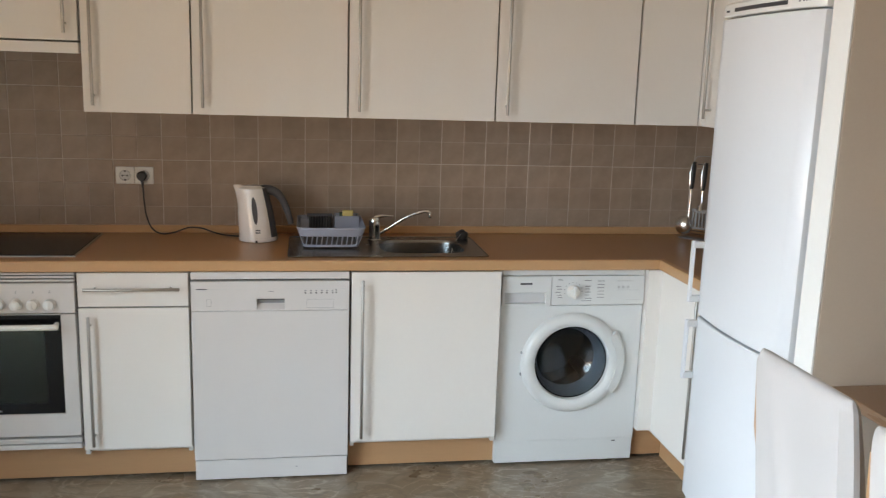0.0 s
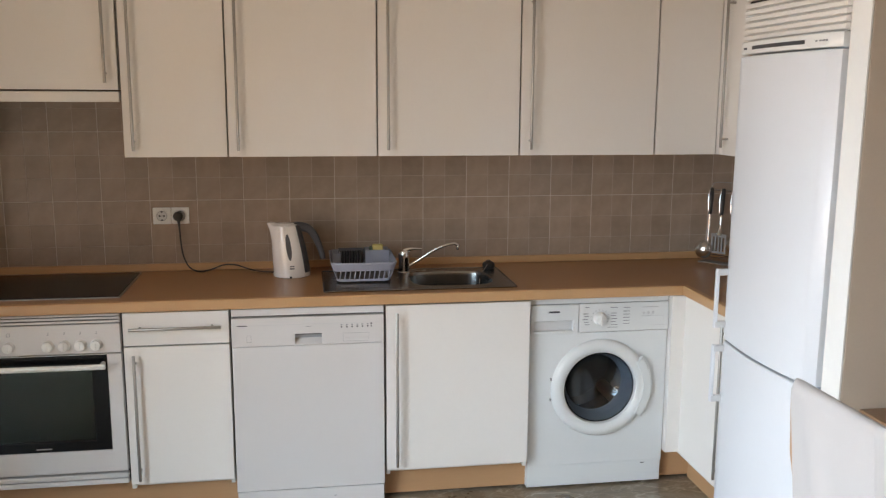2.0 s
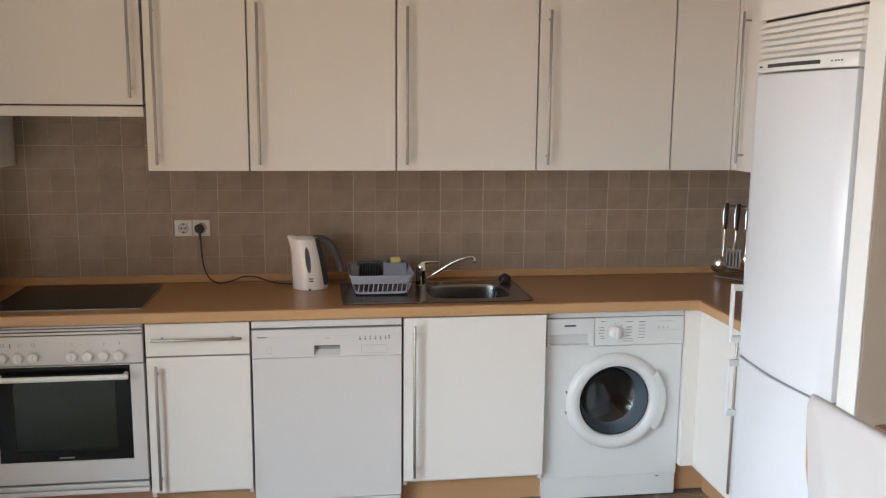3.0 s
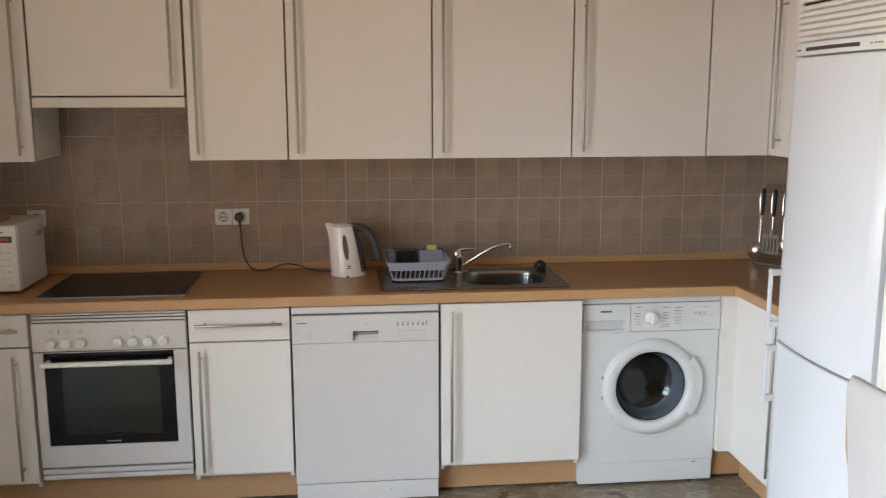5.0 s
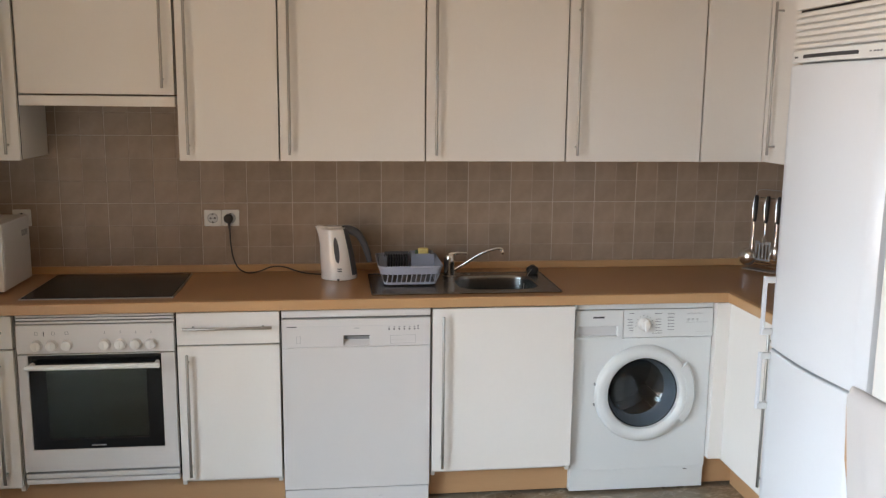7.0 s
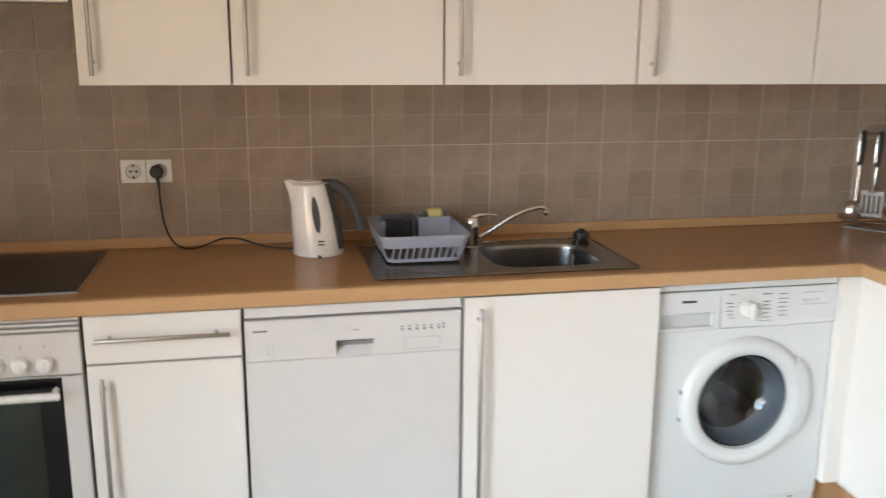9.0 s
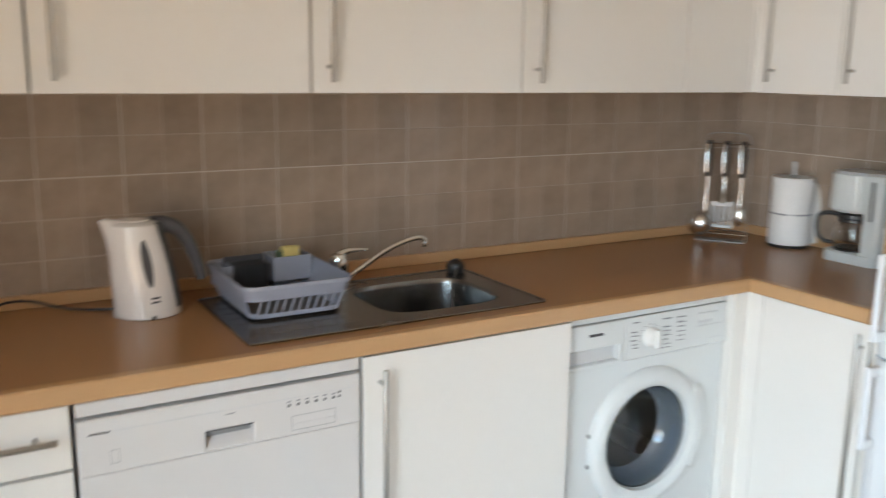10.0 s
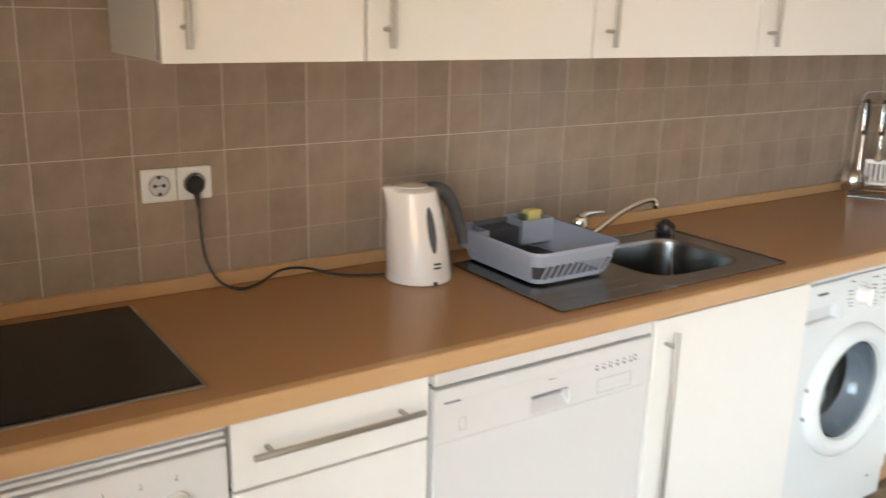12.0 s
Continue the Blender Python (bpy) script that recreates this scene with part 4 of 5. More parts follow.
# ---- dish rack ----
def dish_rack():
    z = WT + 0.0065
    r = thing("dish_rack", (1.53, -0.28, z), "grey-blue plastic dish drainer basket standing on the drainer", "dish rack")
    bx0, bx1, by0, by1 = 1.424, 1.645, -0.400, -0.115
    tx0, tx1, ty0, ty1 = 1.398, 1.672, -0.428, -0.090

    def ring(f, h, inset=0.0):
        return rounded(bx0 + (tx0 - bx0) * f + inset, bx1 + (tx1 - bx1) * f - inset, by0 + (ty0 - by0) * f + inset, by1 + (ty1 - by1) * f - inset, z + h, 0.03)

    part("basket_wall", loft([ring(0.62, 0.050), ring(0.93, 0.078), ring(1.0, 0.078), ring(1.02, 0.083), ring(1.0, 0.087), ring(0.93, 0.087), ring(0.88, 0.078), ring(0.60, 0.050, 0.003)], True, (False, False)), RACKBLUE, r, smooth=True)
    part("basket_floor", loft([ring(0.0, 0.004), ring(0.0, 0.008)]), GREYPLASTIC, r)
    part("foot_rail", loft([ring(0.05, 0.004), ring(0.06, 0.014), ring(0.05, 0.014, 0.004), ring(0.04, 0.004, 0.004)], True, (False, False)), RACKBLUE, r)
    # solid lower sides and back
    for sx in (0, 1):
        lo, hi = ((bx0, bx0 + (tx0 - bx0) * 0.64) if sx == 0 else (bx1, bx1 + (tx1 - bx1) * 0.64))
        t = 0.003 if sx == 0 else -0.003
        part("side_panel", loft([[(lo, by0 + 0.02, z + 0.006), (lo + t, by0 + 0.02, z + 0.006), (lo + t, by1 - 0.02, z + 0.006), (lo, by1 - 0.02, z + 0.006)],
                                 [(hi, by0 + 0.005, z + 0.052), (hi + t, by0 + 0.005, z + 0.052), (hi + t, by1 - 0.005, z + 0.052), (hi, by1 - 0.005, z + 0.052)]]), RACKBLUE, r)
    part("back_panel", box(bx0 + 0.01, bx1 - 0.01, by1 + 0.004, by1 + 0.008, z + 0.005, z + 0.052, 0.001), RACKBLUE, r)
    # open front with slanting bars
    for k in range(11):
        x = bx0 + 0.010 + (bx1 - bx0 - 0.020) * k / 10
        part("slat", tube([(x, by0 + 0.001, z + 0.008), (x + 0.006, by0 - 0.021, z + 0.054)], 0.0026, 6), RACKBLUE, r)
    # plate comb and cutlery boxes along the back
    for k in range(8):
        x = 1.452 + 0.0115 * k
        part("plate_rib", box(x, x + 0.003, -0.190, -0.120, z + 0.008, z + 0.086, 0.001), GREYPLASTIC, r)
    part("comb_back", box(1.44, 1.548, -0.122, -0.118, z + 0.008, z + 0.098, 0.001), GREYPLASTIC, r)
    bm = box(1.556, 1.660, -0.180, -0.176, z + 0.03, z + 0.096, 0.001)
    for b in ((1.556, 1.660, -0.096, -0.092), (1.556, 1.560, -0.176, -0.096), (1.656, 1.660, -0.176, -0.096)):
        box(*b, z + 0.03, z + 0.096, 0.001, bm=bm)
    box(1.556, 1.660, -0.180, -0.092, z + 0.030, z + 0.034, 0.001, bm=bm)
    part("cutlery_box", bm, RACKBLUE, r)
    bm = box(1.412, 1.448, -0.180, -0.176, z + 0.03, z + 0.084, 0.001)
    box(1.412, 1.448, -0.108, -0.104, z + 0.03, z + 0.084, 0.001, bm=bm)
    box(1.412, 1.416, -0.176, -0.108, z + 0.03, z + 0.084, 0.001, bm=bm)
    box(1.444, 1.448, -0.176, -0.108, z + 0.03, z + 0.084, 0.001, bm=bm)
    part("cutlery_box", bm, RACKBLUE, r)
    s = thing("sponge", (1.60, -0.137, z + 0.10), "yellow sponge with a green scouring side in the rack", "sponge")
    part("foam", box(1.590, 1.636, -0.158, -0.128, z + 0.035, z + 0.116, 0.006), SPONGE, s)
    part("scourer", box(1.577, 1.589, -0.158, -0.128, z + 0.035, z + 0.106, 0.003), SCOUR, s)


dish_rack()


# ---- utensil stand ----
def utensil_stand():
    m = pose(3.228, -0.152, WT, 0, 0, -56)

    def w(u, v, h):
        return m @ Vector((u, v, h))

    s = thing("utensil_stand", (3.25, -0.15, WT), "chrome wire utensil stand in the worktop corner", "utensil stand")
    outline = [(-0.092, 0.012, 0.0), (-0.092, 0.020, 0.10), (-0.090, 0.030, 0.30), (-0.080, 0.032, 0.358), (-0.060, 0.033, 0.376), (0.0, 0.033, 0.379), (0.060, 0.033, 0.376), (0.080, 0.032, 0.358), (0.090, 0.030, 0.30), (0.092, 0.020, 0.10), (0.092, 0.012, 0.0)]
    part("frame", tube([w(0.90 * p[0], p[1], p[2]) for p in smooth_path(outline, 4)], 0.0017, 10), STEEL, s, smooth=True)
    part("hook_rail", tube([w(-0.079, 0.031, 0.341), w(0.079, 0.031, 0.341)], 0.003, 8), CHROME, s, smooth=True)
    bm = box(-0.083, 0.083, -0.044, 0.014, 0.0, 0.005, 0.002)
    bmesh.ops.transform(bm, matrix=m, verts=bm.verts)
    part("base", bm, DULLSTEEL, s)
    for h in (0.02, 0.034):
        part("base_rail", tube([w(-0.083, 0.012, h), w(0.083, 0.012, h)], 0.002, 8), CHROME, s, smooth=True)
    kinds = ((-0.059, "ladle"), (0.0, "slotted_turner"), (0.057, "serving_spoon"))
    for u, name in kinds:
        t = thing(name, w(u, 0.0, 0.30), {"ladle": "steel ladle with a black and chrome handle", "slotted_turner": "slotted steel turner with a black handle", "serving_spoon": "steel serving spoon with a black handle"}[name], "utensil", "hanging utensils")
        hp = [w(u, 0.012, 0.351), w(u, 0.006, 0.331), w(u, 0.002, 0.296), w(u, 0.0, 0.235)]
        part("handle", tube(hp, 0.011, 12, [0.008, 0.012, 0.0135, 0.011]), DARKPLASTIC, t, "black plastic handle", True)
        part("handle_inlay", tube([w(u - 0.005, 0.001, 0.339), w(u - 0.0065, -0.0060, 0.296), w(u - 0.005, -0.005, 0.240)], 0.008, 10, [0.005, 0.0082, 0.007]), UTENSIL, t, "polished steel inlay", True)
        part("ferrule", tube([w(u, 0.0, 0.236), w(u, 0.0, 0.226)], 0.009, 12), DARKPLASTIC, t, smooth=True)
        low = {"ladle": 0.075, "slotted_turner": 0.155, "serving_spoon": 0.105}[name]
        part("shaft", tube([w(u, 0.0, 0.228), w(u, 0.0, 0.17), w(u, -0.004, low)], 0.005, 10, [0.007, 0.0055, 0.008]), UTENSIL, t, smooth=True)
        if name == "ladle":
            rings = [[w(u - 0.014 + 0.045 * math.cos(radians(a)) * math.cos(q), -0.016 - 0.034 * math.sin(radians(a)), 0.058 + 0.043 * math.cos(radians(a)) * math.sin(q)) for q in [2 * math.pi * i / 28 for i in range(28)]] for a in range(0, 89, 8)]
            part("bowl", loft(rings, True, (True, True)), UTENSIL, t, smooth=True)
        elif name == "slotted_turner":
            for k in range(5):
                x = u - 0.034 + 0.017 * k
                bm = box(x - 0.0042, x + 0.0042, -0.012, -0.010, 0.052, 0.128, 0.0006)
                bmesh.ops.transform(bm, matrix=m, verts=bm.verts)
                part("tine", bm, DULLSTEEL, t)
            for a, b in ((0.124, 0.140), (0.046, 0.056)):
                bm = box(u - 0.040, u + 0.040, -0.0125, -0.0095, a, b, 0.001)
                bmesh.ops.transform(bm, matrix=m, verts=bm.verts)
                part("blade_edge", bm, DULLSTEEL, t)
            part("neck", tube([w(u, -0.004, 0.165), w(u, -0.011, 0.132)], 0.008, 10, [0.007, 0.016]), UTENSIL, t, smooth=True)
        else:
            rings = [[w(u + 0.002 + 0.020 * math.cos(radians(a)) * math.cos(q), -0.012 - 0.012 * math.sin(radians(a)), 0.090 + 0.034 * math.cos(radians(a)) * math.sin(q)) for q in [2 * math.pi * i / 26 for i in range(26)]] for a in range(0, 89, 8)]
            part("bowl", loft(rings, True, (True, True)), UTENSIL, t, smooth=True)


utensil_stand()


# ---- kitchen roll and coffee maker ----
def kitchen_roll():
    c = (3.362, -0.334, WT)
    h = thing("paper_towel_holder", c, "upright kitchen roll holder with a dark base", "roll holder")
    part("base", turned(c, [(0.066, 0), (0.069, 0.003), (0.067, 0.008), (0.01, 0.010)], 32), DARKPLASTIC, h, smooth=True)
    part("pole", turned(c, [(0.005, 0.009), (0.005, 0.268), (0.0065, 0.272), (0.006, 0.290), (0.002, 0.293)], 16), PALE, h, smooth=True)
    r = thing("paper_towel_roll", (c[0], c[1], WT + 0.01), "white paper towel roll with a loose outer sheet", "kitchen roll")
    b = (c[0], c[1], WT + 0.0105)
    part("roll", turned(b, [(0.019, 0.0), (0.067, 0.0), (0.0685, 0.003), (0.0685, 0.100), (0.0672, 0.104), (0.0672, 0.108), (0.0685, 0.112), (0.0685, 0.227), (0.067, 0.230), (0.019, 0.230)], 40, cap=(False, False)), PAPER, r, smooth=True)
    part("binding", turned(b, [(0.0678, 0.103), (0.0684, 0.104), (0.0684, 0.108), (0.0678, 0.109)], 40, cap=(False, False)), PALEPRINT, r, smooth=True)
    rows = []
    for i in range(11):
        f = i / 10
        a = radians(-150 + 105 * min(1, f * 1.5))
        q = 0.0692 + 0.060 * max(0, f - 0.55) ** 1.1
        row = []
        for k in range(9):
            g = k / 8
            wob = 0.010 * math.sin(7 * g + 3 * f) * f
            row.append((b[0] + (q + wob) * math.cos(a + 0.35 * f * g), b[1] + (q + wob) * math.sin(a + 0.35 * f * g), b[2] + 0.004 + 0.222 * g * (1 - 0.10 * f * g)))
        rows.append(row)
    bm = loft(rows, False, (False, False))
    bmesh.ops.solidify(bm, geom=list(bm.faces), thickness=0.0006)
    part("loose_sheet", bm, PAPER, r, smooth=True)


kitchen_roll()


def coffee_maker():
    z = WT
    c = thing("coffee_maker", (3.34, -0.62, z), "pale grey filter coffee maker with a glass jug", "coffee maker")
    x0, x1, y0, y1 = 3.262, 3.422, -0.752, -0.528
    part("foot_plate", loft([rounded(x0, x1, y0, y1, z, 0.05), rounded(x0 - 0.002, x1 + 0.002, y0 - 0.002, y1 + 0.002, z + 0.006, 0.05), rounded(x0, x1, y0, y1, z + 0.034, 0.05), rounded(x0 + 0.004, x1 - 0.004, y0 + 0.004, y1 - 0.004, z + 0.037, 0.05)]), COFFEE, c, smooth=True)
    part("column", loft([rounded(x0 + 0.005, x1 - 0.005, y0 + 0.002, y0 + 0.075, z + 0.035, 0.02), rounded(x0 + 0.005, x1 - 0.005, y0 + 0.002, y0 + 0.075, z + 0.312, 0.02), rounded(x0 + 0.009, x1 - 0.009, y0 + 0.006, y0 + 0.071, z + 0.316, 0.02)]), COFFEE, c, smooth=True)
    part("water_gauge", box(x0 + 0.001, x0 + 0.0056, y0 + 0.032, y0 + 0.042, z + 0.16, z + 0.295, 0.001), GREYPLASTIC, c, "narrow smoked water gauge")
    part("filter_holder", loft([rounded(x0 + 0.012, x1 - 0.012, y0 + 0.074, y1 - 0.006, z + 0.176, 0.06), rounded(x0 + 0.003, x1 - 0.003, y0 + 0.074, y1 + 0.002, z + 0.186, 0.06), rounded(x0 + 0.003, x1 - 0.003, y0 + 0.074, y1 + 0.002, z + 0.308, 0.06), rounded(x0 + 0.008, x1 - 0.008, y0 + 0.078, y1 - 0.003, z + 0.313, 0.06)]), COFFEE, c, smooth=True)
    part("lid", loft([rounded(x0 + 0.01, x1 - 0.01, y0 + 0.010, y1 - 0.006, z + 0.3135, 0.05), rounded(x0 + 0.014, x1 - 0.014, y0 + 0.014, y1 - 0.012, z + 0.320, 0.05)]), PALE, c, smooth=True)
    part("hot_plate", turned((3.342, -0.604, z + 0.037), [(0.062, 0), (0.062, 0.003), (0.055, 0.004), (0.001, 0.004)], 32), DARKPLASTIC, c, smooth=True)
    j = thing("coffee_jug", (3.342, -0.604, z + 0.041), "glass coffee jug with a black lid and handle", "coffee jug")
    b = (3.342, -0.604, z + 0.0415)
    part("glass_bowl", turned(b, [(0.001, 0), (0.054, 0.0), (0.062, 0.012), (0.064, 0.040), (0.060, 0.080), (0.051, 0.104), (0.050, 0.112), (0.048, 0.112), (0.049, 0.103), (0.058, 0.079), (0.062, 0.040), (0.060, 0.013), (0.052, 0.003), (0.001, 0.003)], 36, cap=(False, False)), CLEAR, j, "clear glass bowl", True)
    part("lid", turned(b, [(0.056, 0.108), (0.060, 0.112), (0.059, 0.124), (0.044, 0.130), (0.001, 0.131)], 32), DARKPLASTIC, j, "black lid", True)
    part("collar", turned(b, [(0.0525, 0.096), (0.055, 0.098), (0.054, 0.110), (0.0515, 0.111)], 32, cap=(False, False)), DARKPLASTIC, j, smooth=True)
    d = Vector((-0.45, 0.89, 0)).normalized()
    hp = [Vector(b) + d * r + Vector((0, 0, h)) for r, h in ((0.050, 0.118), (0.085, 0.122), (0.116, 0.112), (0.124, 0.080), (0.116, 0.040), (0.094, 0.018), (0.066, 0.016))]
    part("handle", tube(smooth_path(hp, 5), 0.0075, 10), DARKPLASTIC, j, "black loop handle", True)
    for ob in (c, j):
        ob.location = Vector((3.352, -0.597, z)) + 0.90 * (ob.location - Vector((3.34, -0.62, z)))
        ob.scale = (0.90, 0.90, 0.90)


coffee_maker()
cn = thing("storage_canister", (3.02, -0.955, WT), "narrow white plastic canister beside the fridge panel", "canister")
part("body", loft([rounded(2.985, 3.055, -0.992, -0.918, WT, 0.012), rounded(2.983, 3.057, -0.993, -0.917, WT + 0.004, 0.013), rounded(2.985, 3.055, -0.992, -0.918, WT + 0.172, 0.013)]), PLASTIC, cn, smooth=True)
part("lid", loft([rounded(2.982, 3.058, -0.994, -0.915, WT + 0.1725, 0.014), rounded(2.982, 3.058, -0.994, -0.915, WT + 0.188, 0.014), rounded(2.988, 3.052, -0.988, -0.921, WT + 0.192, 0.012)]), PLASTIC, cn, smooth=True)


# ---- microwave and the board on it ----
def microwave():
    z, x0, x1, y0, y1, h = WT + 0.010, -0.545, -0.082, -0.430, -0.105, 0.270
    m = thing("microwave", (-0.31, -0.27, WT), "white microwave oven with a red display and button pad", "microwave")
    part("case", box(x0, x1, y0 + 0.02, y1, z, z + h, 0.006), ENAMEL, m)
    part("front_frame", box(x0, x1, y0, y0 + 0.019, z, z + h, 0.005), PLASTIC, m)
    part("door_glass", box(x0 + 0.04, x1 - 0.16, y0 - 0.003, y0 + 0.001, z + 0.03, z + h - 0.03, 0.002), OVENBLACK, m)
    px0, px1 = x1 - 0.128, x1 - 0.012
    p = part("button_panel", box(px0, px1, y0 - 0.002, y0 + 0.001, z + 0.012, z + h - 0.012, 0.001), PLASTIC, m)
    part("display", box(px0 + 0.008, px1 - 0.004, y0 - 0.0035, y0 - 0.0015, z + 0.200, z + 0.226, 0.0008), DARKPRINT, p, "dark display with red digits")
    for k in range(3):
        part("digit", box(px1 - 0.05 + 0.012 * k, px1 - 0.044 + 0.012 * k, y0 - 0.0042, y0 - 0.0034, z + 0.208, z + 0.219, 0), REDLED, p)
    small_bar(p, px0 + 0.01, px1 - 0.035, y0 - 0.002, z + 0.240, z + 0.244, DARKPRINT, "brand_plate")
    for i in range(4):
        for k in range(5):
            x, zz = px0 + 0.016 + 0.026 * i, z + 0.055 + 0.026 * k
            part("button", box(x - 0.006, x + 0.006, y0 - 0.0032, y0 - 0.0015, zz - 0.003, zz + 0.003, 0.0008), PALE, p)
    small_bar(p, px1 - 0.030, px1 - 0.006, y0 - 0.002, z + 0.022, z + 0.030, PALE)
    for x in (x0 + 0.04, x1 - 0.04):
        for y in (y0 + 0.05, y1 - 0.04):
            part("foot", turned((x, y, WT), [(0.012, 0), (0.012, 0.011)], 12), DARKPLASTIC, m)
    for k in range(6):
        part("side_vent", box(x1 - 0.0005, x1 + 0.0008, -0.20 + 0.012 * k, -0.194 + 0.012 * k, z + 0.19, z + 0.215, 0), PRINT, m)
    b = thing("chopping_board", (-0.36, -0.28, z + h), "round brown wooden board lying on the microwave", "board")
    part("disc", turned((-0.335, -0.285, z + h), [(0.14, 0), (0.168, 0.002), (0.172, 0.010), (0.168, 0.019), (0.14, 0.022), (0.001, 0.022)], 40), BOARD, b, smooth=True)
    part("knob", turned((-0.335, -0.285, z + h + 0.022), [(0.012, 0), (0.016, 0.008), (0.012, 0.016), (0.002, 0.018)], 16), BOARD, b, smooth=True)


microwave()


# ---- fridge and its housing ----
def fridge():
    y0, y1 = -1.614, -1.036
    f = thing("fridge_freezer", (3.1, -1.34, 0), "tall white fridge-freezer with two bowed doors and white bar handles", "fridge")
    part("body", box(2.862, 3.430, y0 - 0.008, y1, 0.03, 1.845, 0.006), FRIDGE, f)

    def bowed(z0, z1, n=24):
        line = []
        for i in range(n + 1):
            t = i / n
            y = y1 + (y0 - y1) * t
            e = min(t, 1 - t)
            x = 2.812 - 0.024 * math.sin(math.pi * t) + (0.020 * (1 - e / 0.035) ** 2 if e < 0.035 else 0.0)
            line.append((x, y))
        loop = line + [(2.853, y0 + 0.001), (2.853, y1 - 0.001)]
        r = 0.004
        inner = [(x + r if i <= n else x, y) for i, (x, y) in enumerate(loop)]
        return loft([[(x, y, z0) for x, y in inner], [(x, y, z0 + r) for x, y in loop], [(x, y, z1 - r) for x, y in loop], [(x, y, z1) for x, y in inner]])

    for n, (a, b) in enumerate(((0.100, 0.774), (0.783, 1.796))):
        d = part("door", bowed(a, b), FRIDGE, f, "bowed white freezer door" if n == 0 else "bowed white fridge door", True)
        lo, hi = ((0.545, 0.775 - 0.012) if n == 0 else (0.828, 1.048))
        hb = part("handle", box(2.764, 2.777, -1.069, -1.054, lo, hi, 0.004), FRIDGE, d, "white plastic bar handle")
        for z in (lo, hi - 0.026):
            part("bracket", box(2.768, 2.832, -1.070, -1.052, z, z + 0.024, 0.004), PALE, hb)
    part("seal", box(2.8535, 2.8615, y0 + 0.006, y1 - 0.006, 0.10, 1.80, 0), GASKET, f)
    part("split_seal", box(2.826, 2.853, y0 + 0.004, y1 - 0.004, 0.7745, 0.7825, 0), GASKET, f)
    p = part("control_panel", bowed(1.802, 1.845), PLASTIC, f, "white control strip with a dark display", True)
    rings = []
    for i in range(9):
        y = -1.155 - 0.0400 * i
        x = 2.812 - 0.024 * math.sin(math.pi * (y1 - y) / (y1 - y0)) - 0.0012
        rings.append([(x, y, 1.816), (x + 0.006, y, 1.816), (x + 0.006, y, 1.828), (x, y, 1.828)])
    part("display", loft(rings), DARKPRINT, p, "dark display window")
    for y in (-1.545, -1.558, -1.571):
        x = 2.812 - 0.024 * math.sin(math.pi * (y1 - y) / (y1 - y0)) - 0.0008
        part("button", box(x, x + 0.008, y - 0.005, y + 0.005, 1.820, 1.825, 0), PRINT, p)
    small_bar_x = box(2.8025, 2.812, -1.118, -1.088, 1.818, 1.824, 0)
    part("brand_plate", small_bar_x, DARKPRINT, p)
    part("print_mark", box(2.8005, 2.806, -1.532, -1.512, 1.820, 1.8245, 0), PRINT, p)
    part("kick_grille", box(2.835, 2.862, y0 + 0.01, y1 - 0.002, 0.035, 0.093, 0.003), FRIDGE, f)
    for y in (y1 - 0.035, y0 + 0.035):
        part("foot", turned((2.855, y, 0), [(0.022, 0), (0.022, 0.012), (0.012, 0.015), (0.012, 0.04)], 14), PLASTIC, f)


fridge()
hs = thing("fridge_housing", (3.1, -1.34, 0), "tall white laminate fridge housing with a louvred vent", "cabinet")
s = part("side_panel", box(2.872, RX - 0.004, -1.020, -1.001, 0, UT, 0.001), CARCASE, hs)
part("edge_strip", box(2.868, 2.8719, -1.020, -1.001, WB, UT, 0.0005), BEECHEDGE, s, "beech edging strip")
part("edge_strip", box(2.868, 2.8719, -1.020, -1.001, 0, WB - 0.001, 0.0005), FRONT, s, "white edging strip")
s = part("side_panel", box(2.848, RX - 0.004, -1.638, -1.625, 0, UT, 0.001), CARCASE, hs)
part("edge_strip", box(2.844, 2.8479, -1.638, -1.625, 0, UT, 0.0005), FRONT, s, "white edging strip")
part("top_door", box(2.830, 2.849, -1.624, -1.024, 1.985, UT, 0.0015), FRONT, hs)
# box coloured near-black, to put shade in the gaps round the top door
part("top_box", box(2.852, RX - 0.004, -1.6245, -1.0205, 1.9785, UT, 0.001), GAP, hs)
part("vent_back", box(2.8505, 2.856, -1.6240, -1.0205, 1.848, 1.978, 0), CARCASE, hs)
for k in range(6):
    z = 1.853 + 0.0212 * k
    part("louvre", loft([[(2.830, y, z), (2.834, y, z), (2.850, y, z + 0.002), (2.850, y, z + 0.0165), (2.834, y, z + 0.0160), (2.830, y, z + 0.0125)] for y in (-1.6235, -1.030)]), FRONT, hs)


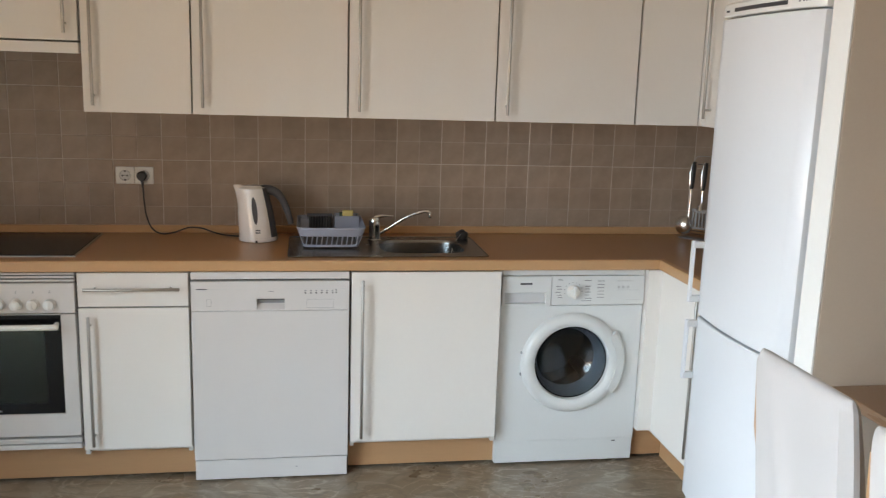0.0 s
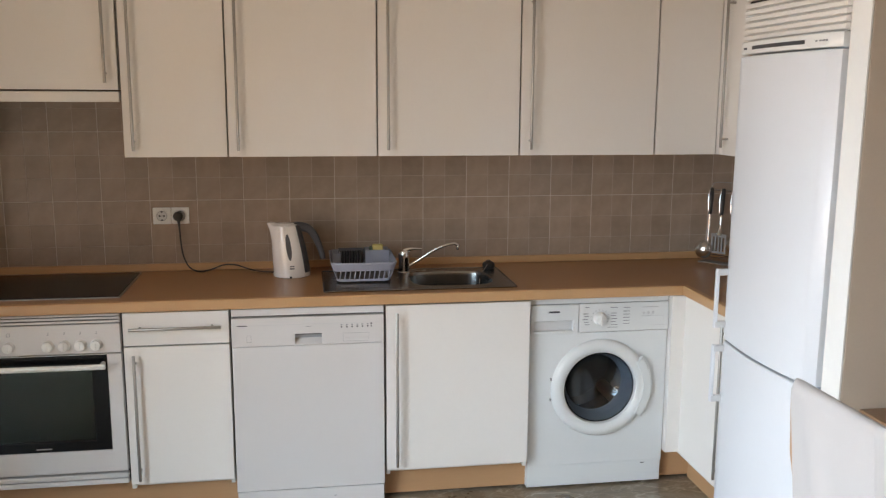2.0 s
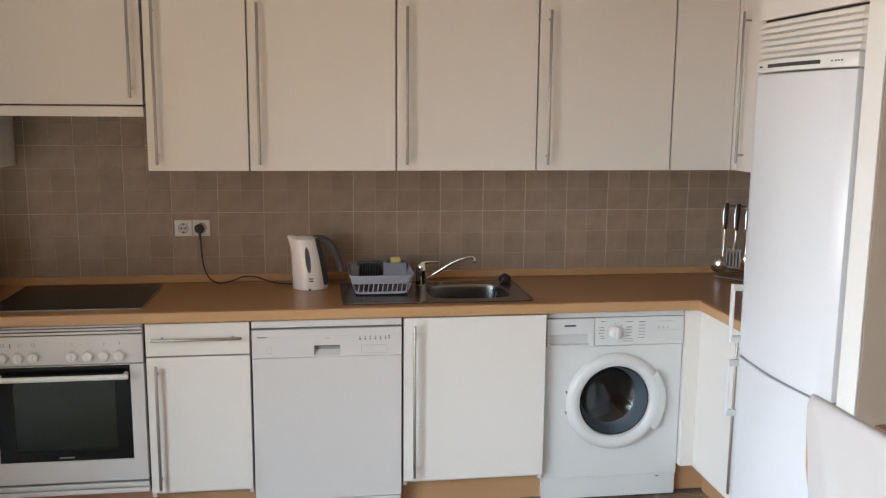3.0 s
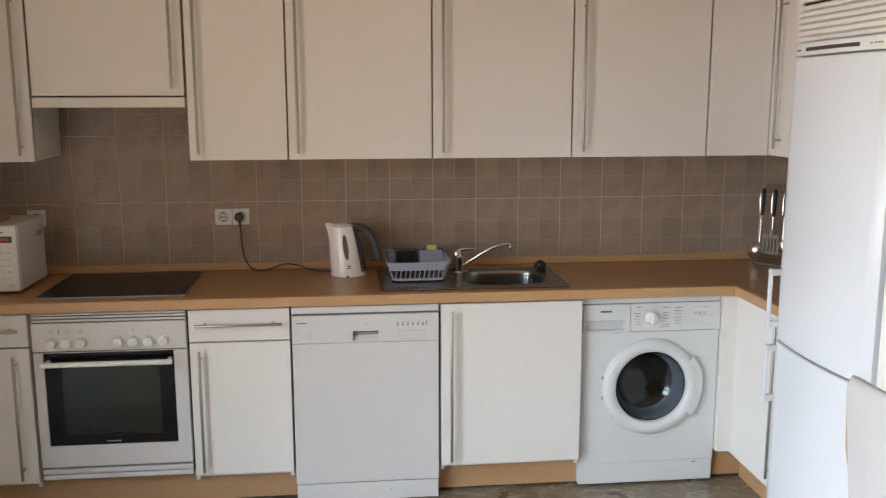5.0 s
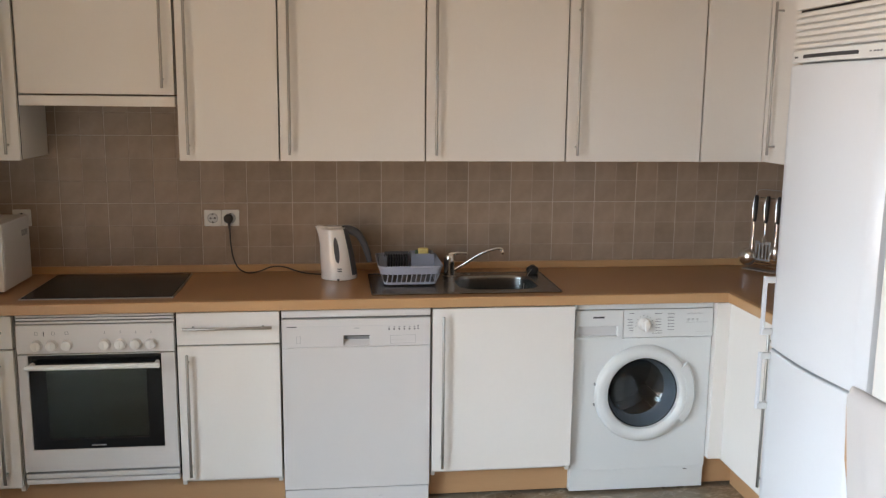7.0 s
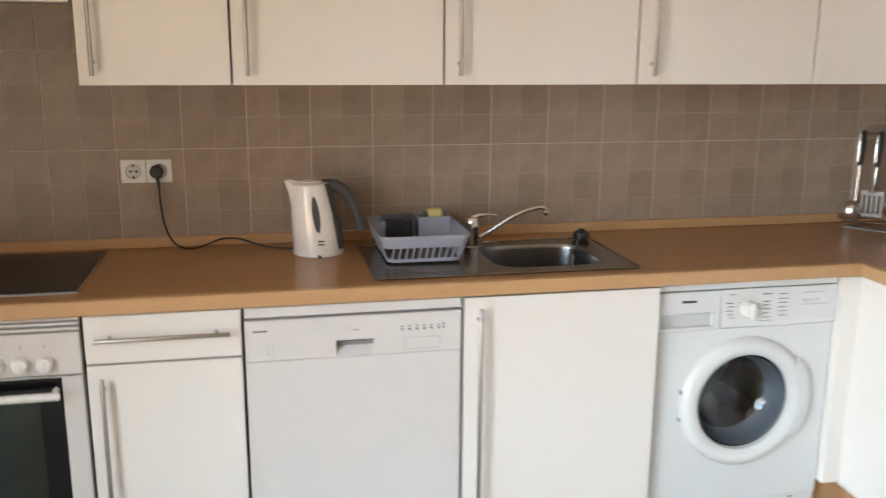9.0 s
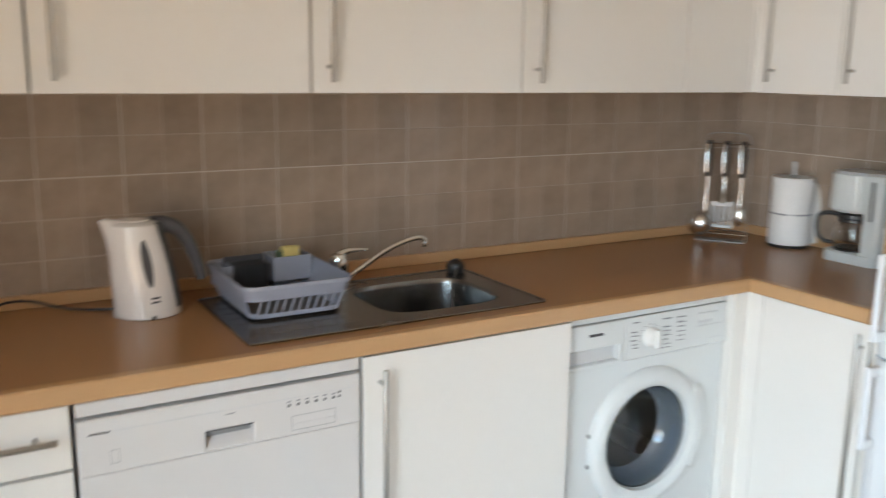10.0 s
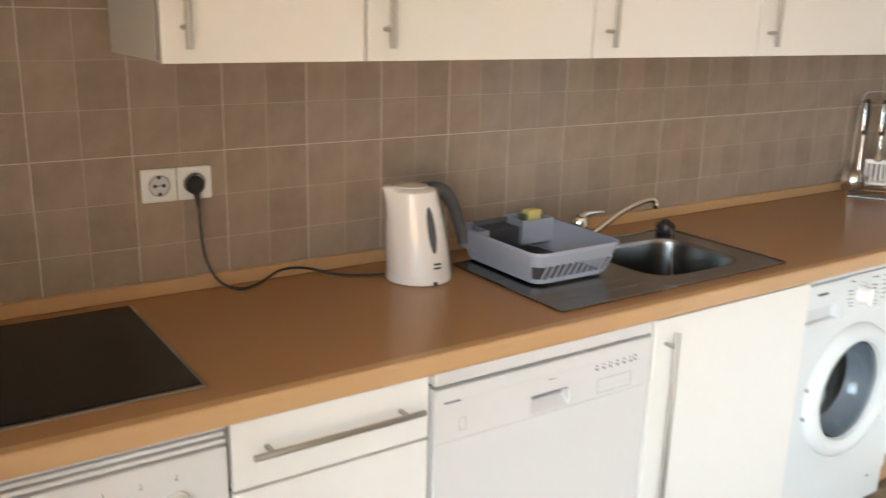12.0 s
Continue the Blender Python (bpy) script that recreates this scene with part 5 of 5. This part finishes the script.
# ---- dining chairs and table ----
def slip_chair():
    c = thing("dining_chair", (2.62, -2.31, 0), "wooden dining chair with a white cloth slipcover over its back", "chair", "dining chairs")
    w = 0.170
    for x, y in ((2.80, w - 0.02), (2.80, -w + 0.02)):
        part("leg", loft([rounded(x - 0.018, x + 0.018, -2.31 + y - 0.018, -2.31 + y + 0.018, z, 0.005, 2) for z in (0, 0.44)]), WOOD, c)
    for y, d in ((w - 0.020, 0.010), (-w + 0.030, 0.0)):
        part("back_post", loft([rounded(xx - 0.016, xx + 0.016, -2.31 + y + d * g - 0.015, -2.31 + y + d * g + 0.015, z, 0.005, 2) for xx, z, g in ((2.478, 0, 1), (2.490, 0.45, 1), (2.472, 0.72, 1), (2.452, 0.82, 0.6), (2.440, 0.96, 0))]), WOOD, c)
    part("seat", loft([rounded(2.47, 2.84, -2.31 - 0.20, -2.31 + 0.20, z, 0.03) for z in (0.44, 0.475)]), WOOD, c)
    part("seat_rail", box(2.49, 2.82, -2.31 - 0.175, -2.31 + 0.175, 0.385, 0.44, 0.003), WOOD, c)
    rings = []
    N = 18
    for f in [0.94 * j / 20 for j in range(21)] + [0.955, 0.97, 0.982, 0.992, 1.0]:
        z = 0.50 + 0.506 * f
        xm = 2.486 - 0.048 * f ** 1.1
        hw = (w + 0.006) + 0.010 * math.sin(math.pi * f) - 0.004 * f
        t = 0.028 - 0.006 * f
        if f > 0.94:
            q = ((f - 0.94) / 0.06) ** 2
            t, hw = t * math.sqrt(1.0 - 0.93 * q), hw - 0.008 * q
        ring = []
        for side in (-1, 1):
            for i in range(N + 1):
                u = (i / N * 2 - 1) * (1 if side < 0 else -1)
                y = u * hw - 0.030 * (1 - f) * max(0.0, u)
                fold = 0.009 * noise.noise(Vector((u * 2.2 + 3, z * 3.0 + side, 0.4))) + 0.012 * math.exp(-((u + 0.93 - 0.25 * (1 - f)) / 0.09) ** 2) * (0.25 + 0.75 * (1 - f)) + 0.006 * math.exp(-((u - 0.55 + 0.5 * (1 - f)) / 0.10) ** 2)
                edge = max(0.0, abs(u) - 0.90) / 0.10
                ring.append((xm + side * (t + fold * (1 - f ** 6)) * (1 - 0.75 * edge ** 2), -2.31 + y, z))
        rings.append(ring)
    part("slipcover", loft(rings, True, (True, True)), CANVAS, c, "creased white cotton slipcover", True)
    return c


chair = slip_chair()
copy_thing(chair, pose(2.60, -2.745, 0, 0, 0, 3))
tb = thing("dining_table", (3.4, -2.6, 0), "brown wooden dining table against the tan wall", "table")
part("tabletop", box(2.905, 3.80, -3.30, -1.728, 0.722, 0.752, 0.004), TABLEWOOD, tb)
part("apron", box(2.975, 3.74, -3.24, -1.875, 0.63, 0.7215, 0.003), TABLEWOOD, tb)
for x in (3.0, 3.715):
    for y in (-3.21, -1.905):
        part("leg", box(x - 0.035, x + 0.035, y - 0.035, y + 0.035, 0, 0.63, 0.004), TABLEWOOD, tb)


# ---- wall tiles, each pressed into two by three squares ----
def tile_mesh(name, w, h, cols, rows):
    """A tile that lies in the x-z plane, its face towards -y, with shallow grooves between its squares."""
    bm = bmesh.new()
    t, g, d, j = 0.005, 0.0012, 0.0007, 0.0014
    box(j, w - j, -t + d, 0, j, h - j, 0, bm=bm)
    me = bpy.data.meshes.new(name)
    for f in bm.faces:
        f.material_index = 1
    for i in range(cols):
        for r in range(rows):
            a0, a1 = (j if i == 0 else i * w / cols + g), (w - j if i == cols - 1 else (i + 1) * w / cols - g)
            b0, b1 = (j if r == 0 else r * h / rows + g), (h - j if r == rows - 1 else (r + 1) * h / rows - g)
            e = 0.0012
            lo = [bm.verts.new(p) for p in ((a0, -t + d, b0), (a1, -t + d, b0), (a1, -t + d, b1), (a0, -t + d, b1))]
            hi = [bm.verts.new(p) for p in ((a0 + e, -t, b0 + e), (a1 - e, -t, b0 + e), (a1 - e, -t, b1 - e), (a0 + e, -t, b1 - e))]
            bm.faces.new(hi)
            for k in range(4):
                bm.faces.new((lo[k], lo[(k + 1) % 4], hi[(k + 1) % 4], hi[k]))
    bmesh.ops.recalc_face_normals(bm, faces=bm.faces)
    bm.to_mesh(me)
    bm.free()
    me.materials.append(TILE)
    me.materials.append(TILEJOINT)
    return me


def tiled(name, label, length, z0, origin, xs, grout):
    bed = structure(name, grout, GROUT, label)
    shared = {}
    for x in xs:
        lo, hi = max(0.0, x), min(length, x + 0.2015)
        if hi - lo < 0.02:
            continue
        for r in range(3):
            cols = 2 if hi - lo > 0.15 else 1
            key = (round(hi - lo, 4), cols)
            if key not in shared:
                shared[key] = tile_mesh("tile", hi - lo, 0.300, cols, 3)
            ob = new("tile", shared[key])
            ob.parent = bed
            ob.matrix_basis = origin @ pose(lo, random.uniform(-0.0004, 0.0004), z0 + 0.300 * r, random.uniform(-0.12, 0.12), 0, random.uniform(-0.12, 0.12))


tiled("splashback_north", "taupe ceramic wall tiles pressed into small squares, with pale joints", 4.087, 0.898, pose(-0.638, 0, 0),
      [-0.1465 + 0.2015 * k for k in range(23)], box(-0.638, RX, -0.0035, 0.005, 0.90, 1.80, 0))
tiled("splashback_east", "taupe ceramic wall tiles on the corner's side wall", 0.995, 0.898, pose(RX, -0.004, 0, 0, 0, -90),
      [-0.06 + 0.2015 * k for k in range(6)], box(RX - 0.0035, RX + 0.005, -0.999, -0.0045, 0.90, 1.80, 0))
